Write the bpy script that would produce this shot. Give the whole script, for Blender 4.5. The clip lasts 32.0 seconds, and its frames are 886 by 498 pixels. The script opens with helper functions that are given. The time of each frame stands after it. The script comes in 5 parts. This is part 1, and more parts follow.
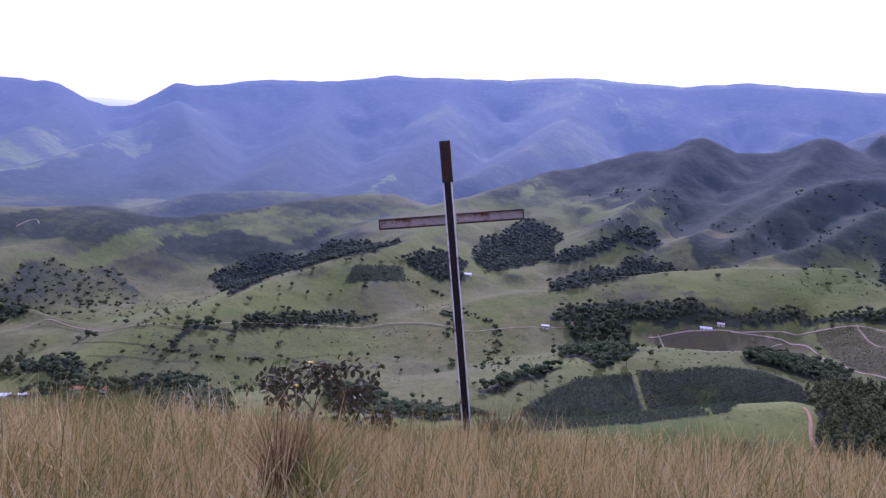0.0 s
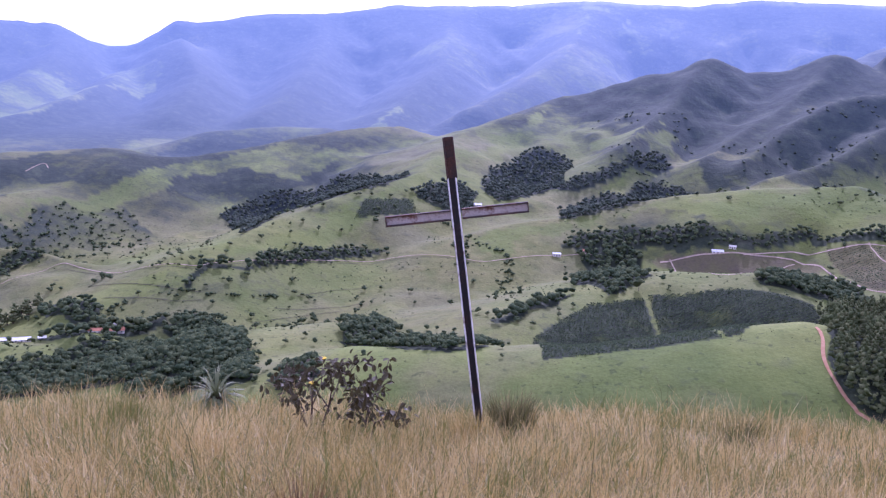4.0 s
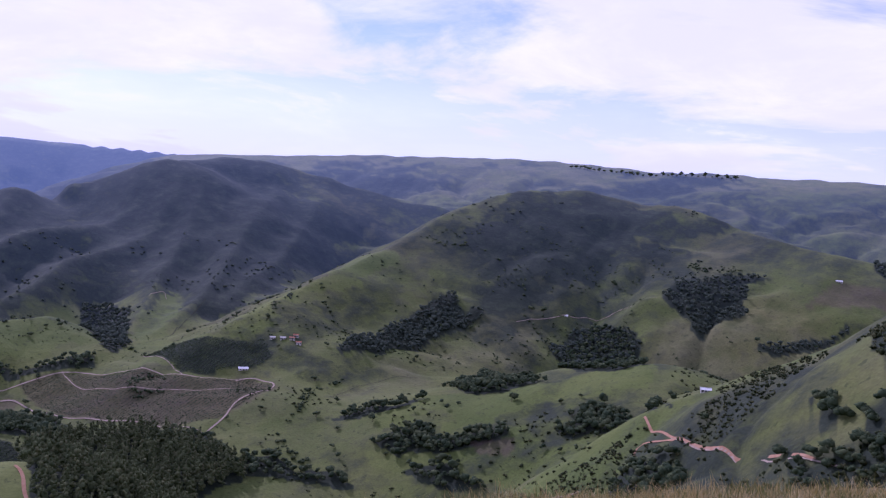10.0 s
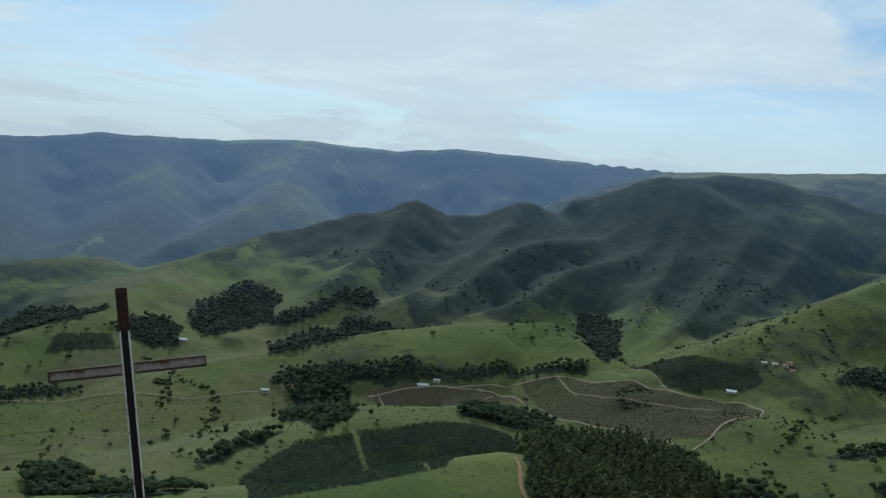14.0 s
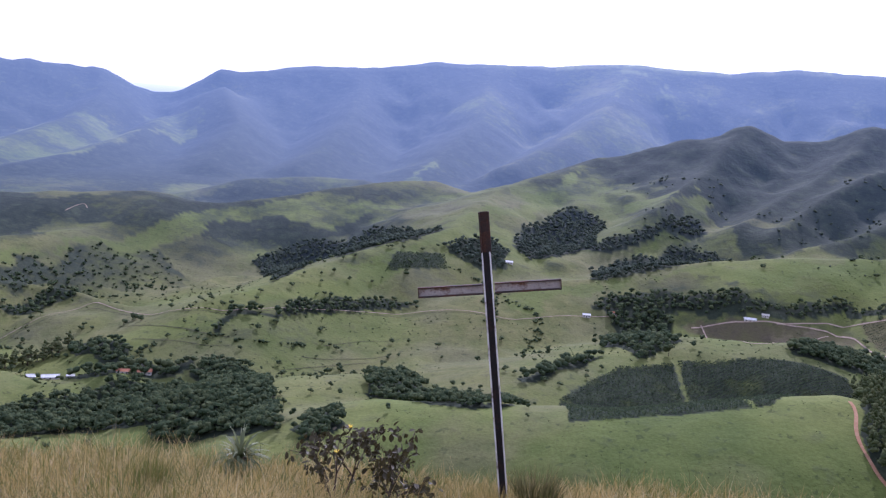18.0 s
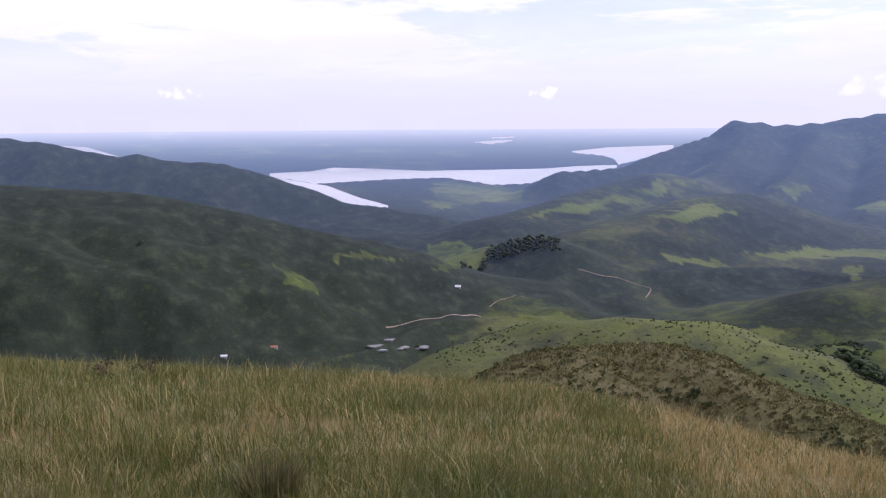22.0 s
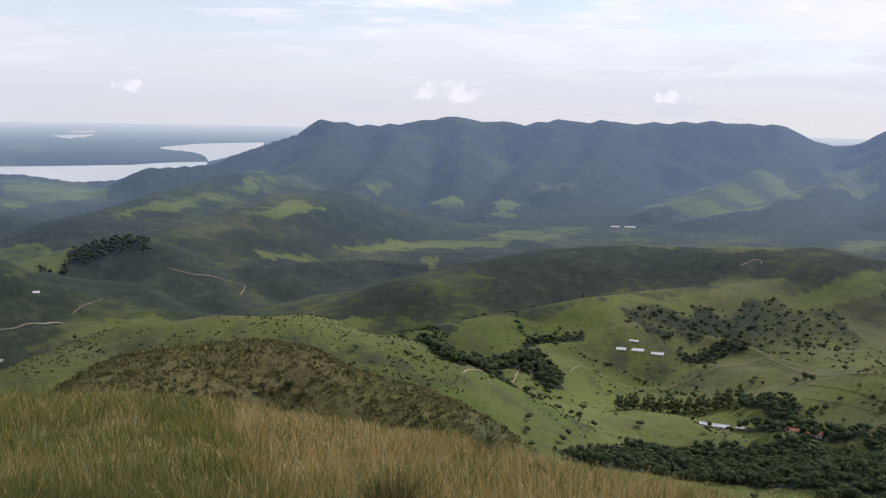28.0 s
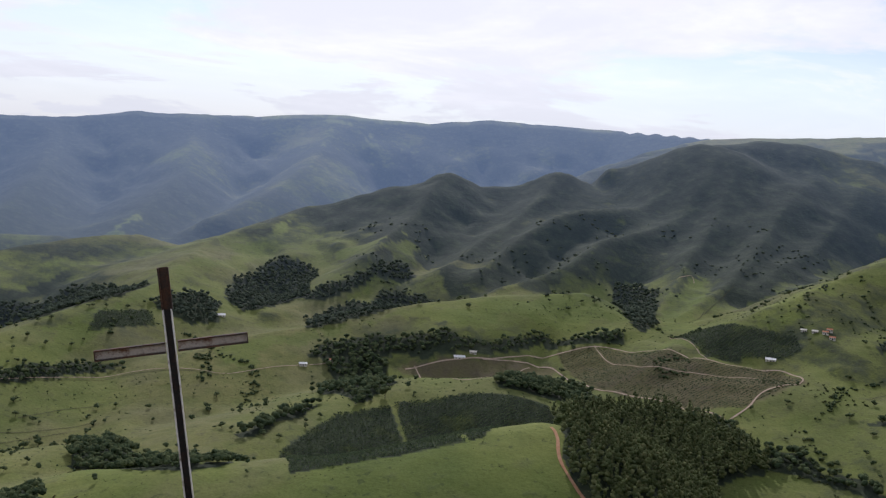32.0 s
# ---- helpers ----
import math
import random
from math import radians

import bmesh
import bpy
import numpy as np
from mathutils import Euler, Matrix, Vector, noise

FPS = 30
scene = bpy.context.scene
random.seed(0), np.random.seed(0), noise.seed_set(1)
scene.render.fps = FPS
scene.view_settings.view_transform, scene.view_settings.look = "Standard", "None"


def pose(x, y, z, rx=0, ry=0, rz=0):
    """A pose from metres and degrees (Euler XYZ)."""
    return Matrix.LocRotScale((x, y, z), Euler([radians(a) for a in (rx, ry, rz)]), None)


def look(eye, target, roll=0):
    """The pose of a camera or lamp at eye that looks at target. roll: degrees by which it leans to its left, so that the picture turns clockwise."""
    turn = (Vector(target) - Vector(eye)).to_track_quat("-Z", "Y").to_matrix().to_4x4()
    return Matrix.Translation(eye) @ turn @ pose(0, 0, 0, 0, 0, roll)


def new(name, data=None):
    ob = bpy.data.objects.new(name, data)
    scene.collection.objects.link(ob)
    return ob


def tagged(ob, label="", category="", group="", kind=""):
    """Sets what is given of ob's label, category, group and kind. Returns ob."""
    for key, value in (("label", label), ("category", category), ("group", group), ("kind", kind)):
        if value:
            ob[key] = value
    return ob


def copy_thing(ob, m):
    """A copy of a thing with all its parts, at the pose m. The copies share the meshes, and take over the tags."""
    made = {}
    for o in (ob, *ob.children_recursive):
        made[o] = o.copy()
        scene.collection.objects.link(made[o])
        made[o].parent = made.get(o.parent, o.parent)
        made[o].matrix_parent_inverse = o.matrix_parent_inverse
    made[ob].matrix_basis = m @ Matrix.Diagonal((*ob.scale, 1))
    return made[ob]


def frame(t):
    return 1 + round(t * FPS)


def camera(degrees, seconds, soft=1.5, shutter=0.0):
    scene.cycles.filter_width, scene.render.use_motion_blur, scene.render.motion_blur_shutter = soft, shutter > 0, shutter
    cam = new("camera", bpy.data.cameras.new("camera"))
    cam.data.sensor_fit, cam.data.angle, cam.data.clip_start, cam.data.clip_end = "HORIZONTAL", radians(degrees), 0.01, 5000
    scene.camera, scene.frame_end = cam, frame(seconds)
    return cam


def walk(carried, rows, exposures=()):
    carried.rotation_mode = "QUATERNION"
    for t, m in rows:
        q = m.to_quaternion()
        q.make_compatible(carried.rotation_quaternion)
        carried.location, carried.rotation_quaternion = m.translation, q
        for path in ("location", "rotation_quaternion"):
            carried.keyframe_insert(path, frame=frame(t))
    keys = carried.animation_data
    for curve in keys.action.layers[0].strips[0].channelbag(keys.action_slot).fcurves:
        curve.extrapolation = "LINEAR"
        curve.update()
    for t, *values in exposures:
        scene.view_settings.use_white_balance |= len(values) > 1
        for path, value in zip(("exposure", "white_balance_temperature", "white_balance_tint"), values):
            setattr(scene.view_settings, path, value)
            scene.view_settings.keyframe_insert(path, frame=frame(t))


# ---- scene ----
# ---- camera and its way: one person turning on the hilltop, first crouched, then standing ----
cam = camera(49.39, 32.0, soft=1.3)
TURNS = [  # seconds, eye height, heading to the right, pitch, roll
    (0, 0.80, 0.00, -7.88, 4.81), (0.5, 0.80, -0.17, -7.86, 4.70), (1, 0.80, -0.25, -7.87, 4.75),
    (1.5, 0.80, -0.40, -8.15, 4.64), (2, 0.85, 0.44, -7.96, 3.96), (2.5, 1.00, 0.27, -9.65, 3.49),
    (4.5, 1.60, -0.37, -12.06, 2.90), (5, 1.67, 0.62, -12.01, 2.21), (5.5, 1.68, 1.45, -11.73, 2.63),
    (6, 1.69, 4.24, -10.57, 2.79), (6.5, 1.69, 9.28, -9.18, 2.92), (7, 1.70, 13.56, -8.31, 2.81),
    (7.5, 1.70, 17.37, -7.41, 2.97), (8, 1.70, 20.70, -6.58, 2.80), (8.5, 1.70, 26.16, -5.60, 2.53),
    (9, 1.70, 32.94, -3.77, 1.58), (9.5, 1.70, 37.53, -2.90, 2.40), (10, 1.70, 44.95, -1.47, 3.83),
    (10.5, 1.70, 52.90, 0.43, 3.69), (11, 1.70, 58.04, 1.56, 3.16), (11.5, 1.70, 58.01, 1.51, 3.46),
    (12, 1.70, 50.94, 0.91, 3.89), (12.5, 1.70, 40.81, -0.26, 4.52), (13, 1.70, 30.81, -0.54, 5.05),
    (13.5, 1.70, 23.06, -1.27, 5.36), (14, 1.70, 16.25, -2.80, 5.51), (14.5, 1.70, 11.51, -3.95, 5.70),
    (15, 1.70, 7.56, -4.97, 5.21), (15.5, 1.70, 4.18, -5.59, 5.12), (17.5, 1.68, -0.61, -8.80, 4.67),
    (18, 1.67, -2.42, -8.88, 4.98), (18.5, 1.67, -8.36, -8.84, 4.24), (19, 1.66, -15.10, -9.09, 3.87),
    (19.5, 1.66, -23.88, -8.69, 2.90), (20, 1.66, -33.27, -7.70, 1.56), (20.5, 1.66, -44.17, -8.56, 1.68),
    (21, 1.67, -52.91, -8.31, 0.83), (21.5, 1.67, -60.10, -7.59, -0.03), (22, 1.67, -65.52, -7.69, -0.38),
    (22.5, 1.67, -70.57, -7.17, -0.77), (23, 1.67, -71.54, -7.44, -0.35), (23.5, 1.67, -72.24, -7.04, -0.04),
    (24, 1.67, -75.59, -6.94, 0.11), (24.5, 1.67, -79.69, -6.83, -1.07), (26.5, 1.68, -67.49, -7.38, 0.62),
    (27, 1.68, -59.02, -6.66, 0.97), (27.5, 1.68, -49.51, -7.20, 0.82), (28, 1.68, -41.47, -7.70, 1.18),
    (28.5, 1.69, -33.64, -7.56, 2.23), (29, 1.69, -25.97, -7.30, 3.18), (29.5, 1.69, -17.14, -7.09, 3.79),
    (30, 1.69, -9.30, -6.54, 3.86), (30.5, 1.70, -4.50, -7.04, 3.99), (31, 1.71, 0.21, -6.48, 3.67),
    (31.5, 1.71, 7.09, -5.42, 3.92), (32, 1.72, 14.35, -4.62, 4.41),
]
ARM = 1.0  # the camera is held out before the body


def held(height, heading, pitch, roll):
    a, e = radians(heading), radians(pitch)
    eye = Vector((ARM * math.sin(a), ARM * (math.cos(a) - 1), height))
    ahead = Vector((math.sin(a) * math.cos(e), math.cos(a) * math.cos(e), math.sin(e)))
    return look(eye, eye + ahead, roll)



EXPOSURES = [  # seconds, stops, kelvin, tint: the camera's own metering and white balance
    (0, 0.15, 5130, 56), (2.0, 0.15, 5130, 56), (2.5, 0.2, 5130, 56), (4.5, 0.95, 5130, 56), (5.0, 1.05, 5130, 56), (6.0, 1.25, 5130, 56), (7.0, 0.65, 5130, 56), (8.0, 0.2, 5130, 56),
    (9.0, -0.08, 5130, 54), (10.0, -0.36, 5200, 54), (10.4, -0.45, 5200, 46), (10.9, -0.72, 5700, 10), (13.0, -0.96, 5450, -4), (15.0, -0.56, 5600, -2), (15.5, -0.54, 5650, -2), (17.5, -0.2, 6150, 6), (18.0, 0.32, 5350, 36), (18.6, 0.18, 5150, 54)]
EXPOSURES += [
    (19.0, 0.2, 5130, 56), (20.0, -0.08, 5130, 55), (21.0, -0.08, 5130, 54), (21.8, -0.1, 5800, 42), (22.8, -0.3, 5700, 7), (24.5, -0.33, 5700, 7), (27.0, -0.3, 6250, 14), (28.0, -0.32, 6300, 16), (32, -0.36, 6250, 17)]
walk(cam, [(t, held(h, yaw, pitch, roll)) for t, h, yaw, pitch, roll in TURNS], EXPOSURES)


# ---- daylight: high sun ahead, thin cloud over a Nishita sky ----
SUN_AZ, SUN_EL = 8.0, 37.0
sun = new("sun", bpy.data.lights.new("sun", "SUN"))
sun.data.energy, sun.data.angle, sun.data.color = 3.7, radians(0.55), (1.0, 0.955, 0.88)
sun.matrix_world = look((math.sin(radians(SUN_AZ)) * 50, math.cos(radians(SUN_AZ)) * 50, 50 * math.tan(radians(SUN_EL))), (0, 0, 0))


HEAPS = [(25.0, 10.8, 3.0, 1.15), (-41.2, 1.6, 2.4, 0.75), (-28.5, 1.5, 1.2, 0.45), (-80.5, 1.6, 1.3, 0.5), (-59.5, 1.5, 1.1, 0.45)]


def sky_world():
    world = bpy.data.worlds.new("sky")
    world.use_nodes = True
    scene.world = world
    n, l = world.node_tree.nodes, world.node_tree.links
    n.clear()
    out, back = n.new("ShaderNodeOutputWorld"), n.new("ShaderNodeBackground")
    sky = n.new("ShaderNodeTexSky")
    sky.sky_type, sky.sun_disc = "NISHITA", False
    sky.sun_elevation, sky.sun_rotation = radians(SUN_EL), radians(SUN_AZ)
    sky.altitude, sky.air_density, sky.dust_density = 900, 1.0, 0.6
    back.inputs["Strength"].default_value = 0.143
    coord = n.new("ShaderNodeTexCoord")
    split = n.new("ShaderNodeSeparateXYZ")
    l.new(coord.outputs["Generated"], split.inputs[0])

    def calc(op, a, b=None, c=None):
        m = n.new("ShaderNodeMath")
        m.operation = op
        for i, v in enumerate((a, b, c)):
            if v is None:
                continue
            if isinstance(v, (int, float)):
                m.inputs[i].default_value = v
            else:
                l.new(v, m.inputs[i])
        return m.outputs[0]

    # clouds lie on a flat layer: the way divided by its height above the horizon
    z = calc("MAXIMUM", split.outputs["Z"], 0.0)
    lift = calc("ADD", z, 0.10)
    u, v = calc("DIVIDE", split.outputs["X"], lift), calc("DIVIDE", split.outputs["Y"], lift)
    join = n.new("ShaderNodeCombineXYZ")
    l.new(u, join.inputs[0]), l.new(v, join.inputs[1])

    def clouds(scale, detail, rough, low, high, stretch, turn, offset):
        m = n.new("ShaderNodeMapping")
        m.inputs["Scale"].default_value = stretch
        m.inputs["Rotation"].default_value = (0, 0, radians(turn))
        m.inputs["Location"].default_value = offset
        l.new(join.outputs[0], m.inputs[0])
        t = n.new("ShaderNodeTexNoise")
        t.inputs["Scale"].default_value, t.inputs["Detail"].default_value, t.inputs["Roughness"].default_value = scale, detail, rough
        t.inputs["Distortion"].default_value = 0.4
        l.new(m.outputs[0], t.inputs[0])
        r = n.new("ShaderNodeMapRange")
        r.interpolation_type = "SMOOTHSTEP"
        r.inputs["From Min"].default_value, r.inputs["From Max"].default_value = low, high
        l.new(t.outputs[0], r.inputs[0])
        return r.outputs[0]

    veil = clouds(0.55, 7, 0.62, 0.38, 0.54, (1, 1, 1), 20, (3.1, 1.7, 0))
    streak = clouds(0.9, 8, 0.66, 0.40, 0.72, (1, 1, 1), -15, (0.4, 5.2, 0))
    low = n.new("ShaderNodeMapRange")
    low.inputs["From Min"].default_value, low.inputs["From Max"].default_value = 0.21, 0.03
    l.new(split.outputs["Z"], low.inputs[0])
    cover = calc("MAXIMUM", calc("MAXIMUM", calc("MULTIPLY", veil, 0.97), calc("MULTIPLY", streak, 0.8)), calc("MULTIPLY", low.outputs[0], 0.88))

    # fair-weather heaps low over the horizon
    def heap(az, el, wide, tall):
        a, e = radians(az), radians(el)
        d = n.new("ShaderNodeVectorMath")
        d.operation = "DOT_PRODUCT"
        l.new(coord.outputs["Generated"], d.inputs[0])
        d.inputs[1].default_value = (math.cos(a), -math.sin(a), 0)
        side = calc("DIVIDE", d.outputs["Value"], math.sin(radians(wide)))
        up = calc("DIVIDE", calc("SUBTRACT", split.outputs["Z"], math.sin(e)), math.sin(radians(tall)))
        ahead = n.new("ShaderNodeVectorMath")
        ahead.operation = "DOT_PRODUCT"
        l.new(coord.outputs["Generated"], ahead.inputs[0])
        ahead.inputs[1].default_value = (math.sin(a), math.cos(a), 0)
        r = calc("ADD", calc("MULTIPLY", side, side), calc("MULTIPLY", up, up))
        t = n.new("ShaderNodeTexNoise")
        t.inputs["Scale"].default_value, t.inputs["Detail"].default_value = 130.0 / wide, 3
        l.new(coord.outputs["Generated"], t.inputs[0])
        v = calc("SUBTRACT", calc("ADD", calc("MULTIPLY", t.outputs[0], 3.4), -0.95), r)
        k = n.new("ShaderNodeMapRange")
        k.interpolation_type = "SMOOTHSTEP"
        k.inputs["From Min"].default_value, k.inputs["From Max"].default_value = 0.0, 0.9
        l.new(v, k.inputs[0])
        return calc("MULTIPLY", k.outputs[0], calc("GREATER_THAN", ahead.outputs["Value"], 0.5))

    heaps = None
    for spec in HEAPS:
        h = heap(*spec)
        heaps = h if heaps is None else calc("MAXIMUM", heaps, h)
    tone = n.new("ShaderNodeMix")
    tone.data_type = "RGBA"
    tone.inputs["A"].default_value, tone.inputs["B"].default_value = (6.2, 6.5, 6.95, 1), (9.2, 9.35, 9.6, 1)
    fade = n.new("ShaderNodeMapRange")
    fade.inputs["From Min"].default_value, fade.inputs["From Max"].default_value = 0.015, 0.11
    l.new(split.outputs["Z"], fade.inputs[0])
    l.new(calc("MULTIPLY", calc("MULTIPLY_ADD", streak, 0.45, 0.55), fade.outputs[0]), tone.inputs["Factor"])
    mix = n.new("ShaderNodeMix")
    mix.data_type = "RGBA"
    l.new(cover, mix.inputs["Factor"])
    l.new(sky.outputs[0], mix.inputs["A"])
    l.new(tone.outputs["Result"], mix.inputs["B"])
    puff = n.new("ShaderNodeMix")
    puff.data_type = "RGBA"
    l.new(calc("MULTIPLY", heaps, 0.8), puff.inputs["Factor"])
    l.new(mix.outputs["Result"], puff.inputs["A"])
    puff.inputs["B"].default_value = (8.3, 8.4, 8.6, 1)
    l.new(puff.outputs["Result"], back.inputs["Color"])
    l.new(back.outputs[0], out.inputs["Surface"])


sky_world()

# ---- materials ----
def shader(name, rough=0.9, spec=0.2):
    m = bpy.data.materials.new(name)
    m.use_nodes = True
    b = m.node_tree.nodes["Principled BSDF"]
    b.inputs["Roughness"].default_value = rough
    b.inputs["Specular IOR Level"].default_value = spec
    return m, m.node_tree.nodes, m.node_tree.links, b


def noise_tex(n, l, scale, detail=4, rough=0.55, coord="Object"):
    c, t = n.new("ShaderNodeTexCoord"), n.new("ShaderNodeTexNoise")
    l.new(c.outputs[coord], t.inputs["Vector"])
    t.inputs["Scale"].default_value, t.inputs["Detail"].default_value, t.inputs["Roughness"].default_value = scale, detail, rough
    return t.outputs[0]


def span(n, l, value, low, high, to_low=0.0, to_high=1.0):
    r = n.new("ShaderNodeMapRange")
    l.new(value, r.inputs[0])
    for key, v in zip(("From Min", "From Max", "To Min", "To Max"), (low, high, to_low, to_high)):
        r.inputs[key].default_value = v
    return r.outputs[0]


def blend(n, l, factor, a, b, mode="MIX"):
    m = n.new("ShaderNodeMix")
    m.data_type, m.blend_type = "RGBA", mode
    for key, v in (("Factor", factor), ("A", a), ("B", b)):
        s = m.inputs[key]
        if isinstance(v, tuple):
            s.default_value = (*v, 1)
        elif isinstance(v, (int, float)):
            s.default_value = v
        else:
            l.new(v, s)
    return m.outputs["Result"]


def ramp(n, l, value, *stops):
    r = n.new("ShaderNodeValToRGB")
    e = r.color_ramp.elements
    e[0].position, e[0].color = stops[0][0], (*stops[0][1], 1)
    e[1].position, e[1].color = stops[-1][0], (*stops[-1][1], 1)
    for p, c in stops[1:-1]:
        e.new(p).color = (*c, 1)
    l.new(value, r.inputs[0])
    return r.outputs[0]


def bump(n, l, b, value, strength, distance):
    k = n.new("ShaderNodeBump")
    k.inputs["Strength"].default_value, k.inputs["Distance"].default_value = strength, distance
    l.new(value, k.inputs["Height"])
    l.new(k.outputs[0], b.inputs["Normal"])


def land_material(name, haze_glow=None):
    """Pasture, dry pasture and scrub, by the cover attribute: red scrub, green dryness, blue bare soil, alpha straw
    litter. Far land also gets painted distance haze.
    """
    m, n, l, b = shader(name, 0.95, 0.1)
    cover = n.new("ShaderNodeAttribute")
    cover.attribute_name = "cover"
    parts = n.new("ShaderNodeSeparateColor")
    l.new(cover.outputs["Color"], parts.inputs[0])
    wide, fine, tiny = noise_tex(n, l, 0.006, 5, 0.6), noise_tex(n, l, 0.05, 5, 0.65), noise_tex(n, l, 0.6, 3, 0.6)
    green = ramp(n, l, wide, (0.3, (0.078, 0.106, 0.027)), (0.5, (0.126, 0.153, 0.039)), (0.72, (0.190, 0.205, 0.060)))
    dry = ramp(n, l, fine, (0.3, (0.105, 0.115, 0.036)), (0.7, (0.180, 0.168, 0.066)))
    grass = blend(n, l, parts.outputs["Green"], green, dry)
    grass = blend(n, l, span(n, l, fine, 0.35, 0.7, 0.25, 0.0), grass, (0.050, 0.085, 0.018))
    brown = noise_tex(n, l, 0.011, 4, 0.6)
    patch = n.new("ShaderNodeMath")
    patch.operation = "MULTIPLY"
    l.new(span(n, l, brown, 0.44, 0.66, 0.0, 0.8), patch.inputs[0])
    l.new(span(n, l, parts.outputs["Green"], 0.05, 0.6), patch.inputs[1])
    grass = blend(n, l, patch.outputs[0], grass, blend(n, l, span(n, l, fine, 0.3, 0.7), (0.100, 0.102, 0.050), (0.160, 0.155, 0.078)))
    dots = noise_tex(n, l, 0.22, 2, 0.5)
    grass = blend(n, l, span(n, l, dots, 0.62, 0.70, 0.0, 0.5), grass, (0.034, 0.046, 0.020))
    # scrub tones, darkened to carry the cloud shadow on the mountains
    scrub = ramp(n, l, fine, (0.3, (0.018, 0.026, 0.018)), (0.55, (0.034, 0.045, 0.028)), (0.75, (0.062, 0.076, 0.042)))
    edge = n.new("ShaderNodeMath")
    edge.operation = "ADD"
    l.new(parts.outputs["Red"], edge.inputs[0])
    l.new(span(n, l, fine, 0.3, 0.7, -0.34 if haze_glow else -0.42, 0.34 if haze_glow else 0.42), edge.inputs[1])
    land = blend(n, l, span(n, l, edge.outputs[0], 0.22, 0.80), grass, scrub)
    soil = ramp(n, l, fine, (0.3, (0.085, 0.058, 0.045)), (0.7, (0.15, 0.105, 0.08)))
    land = blend(n, l, parts.outputs["Blue"], land, soil)
    straw = ramp(n, l, fine, (0.3, (0.105, 0.085, 0.028)), (0.7, (0.215, 0.165, 0.065)))
    land = blend(n, l, cover.outputs["Alpha"], land, straw)
    land = blend(n, l, span(n, l, tiny, 0.3, 0.7, 0.0, 0.25), land, (0.02, 0.03, 0.012), "MULTIPLY")
    l.new(land, b.inputs["Base Color"])
    bump(n, l, b, fine, 0.6, 3.0)
    if haze_glow:  # distance haze painted as blue emission, stronger the farther the land lies
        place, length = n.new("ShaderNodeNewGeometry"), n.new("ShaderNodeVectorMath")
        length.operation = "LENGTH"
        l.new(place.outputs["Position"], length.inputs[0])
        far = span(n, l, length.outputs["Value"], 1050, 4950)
        stops = [(p, tuple(k * c for c in haze_glow)) for p, k in ((0.0, 0.0), (0.12, 0.20), (0.27, 0.60), (0.58, 1.18))]
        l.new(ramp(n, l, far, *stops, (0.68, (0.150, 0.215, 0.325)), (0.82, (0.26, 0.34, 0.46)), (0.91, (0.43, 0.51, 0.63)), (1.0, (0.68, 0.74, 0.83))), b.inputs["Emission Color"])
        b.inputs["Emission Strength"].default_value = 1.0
    return m


LAND = land_material("valley_land")
DISTANCE = land_material("far_land_haze_glow", (0.095, 0.140, 0.242))


def plain_material(name, low, high, scale=4.0, rough=0.85, spec=0.2, relief_size=0.0):
    m, n, l, b = shader(name, rough, spec)
    t = noise_tex(n, l, scale, 5, 0.6)
    l.new(blend(n, l, span(n, l, t, 0.3, 0.7), low, high), b.inputs["Base Color"])
    if relief_size:
        bump(n, l, b, t, 0.5, relief_size)
    return m


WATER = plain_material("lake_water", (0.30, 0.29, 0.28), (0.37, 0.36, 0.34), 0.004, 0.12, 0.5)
SOIL_TRACK = plain_material("red_dirt", (0.28, 0.14, 0.075), (0.40, 0.24, 0.15), 0.25, 0.95, 0.1, 0.1)
PALE_TRACK = plain_material("pale_dirt", (0.24, 0.18, 0.13), (0.38, 0.30, 0.235), 0.25, 0.95, 0.1, 0.1)

DARK_TRACK = plain_material("dark_path", (0.035, 0.040, 0.022), (0.06, 0.06, 0.035), 0.3, 0.95, 0.1)


def leaf_material(name, *stops, translucent=0.3, rough=0.6, scale=0.0):
    """Leaves or blades: a colour for each clump out of a range, and light that shines through."""
    m, n, l, b = shader(name, rough, 0.32 if rough < 0.5 else 0.08 if rough > 0.8 else 0.25)
    g = n.new("ShaderNodeNewGeometry")
    pick = g.outputs["Random Per Island"]
    if scale:
        t = noise_tex(n, l, scale, 4, 0.6)
        add = n.new("ShaderNodeMath")
        add.operation = "MULTIPLY_ADD"
        l.new(pick, add.inputs[0])
        add.inputs[1].default_value = 0.55
        l.new(span(n, l, t, 0.32, 0.68, 0.0, 0.45), add.inputs[2])
        pick = add.outputs[0]
    colour = ramp(n, l, pick, *stops)
    l.new(colour, b.inputs["Base Color"])
    if translucent:
        t, mix, out = n.new("ShaderNodeBsdfTranslucent"), n.new("ShaderNodeMixShader"), n["Material Output"]
        l.new(colour, t.inputs["Color"])
        mix.inputs[0].default_value = translucent
        l.new(b.outputs[0], mix.inputs[1]), l.new(t.outputs[0], mix.inputs[2])
        l.new(mix.outputs[0], out.inputs["Surface"])
    return m


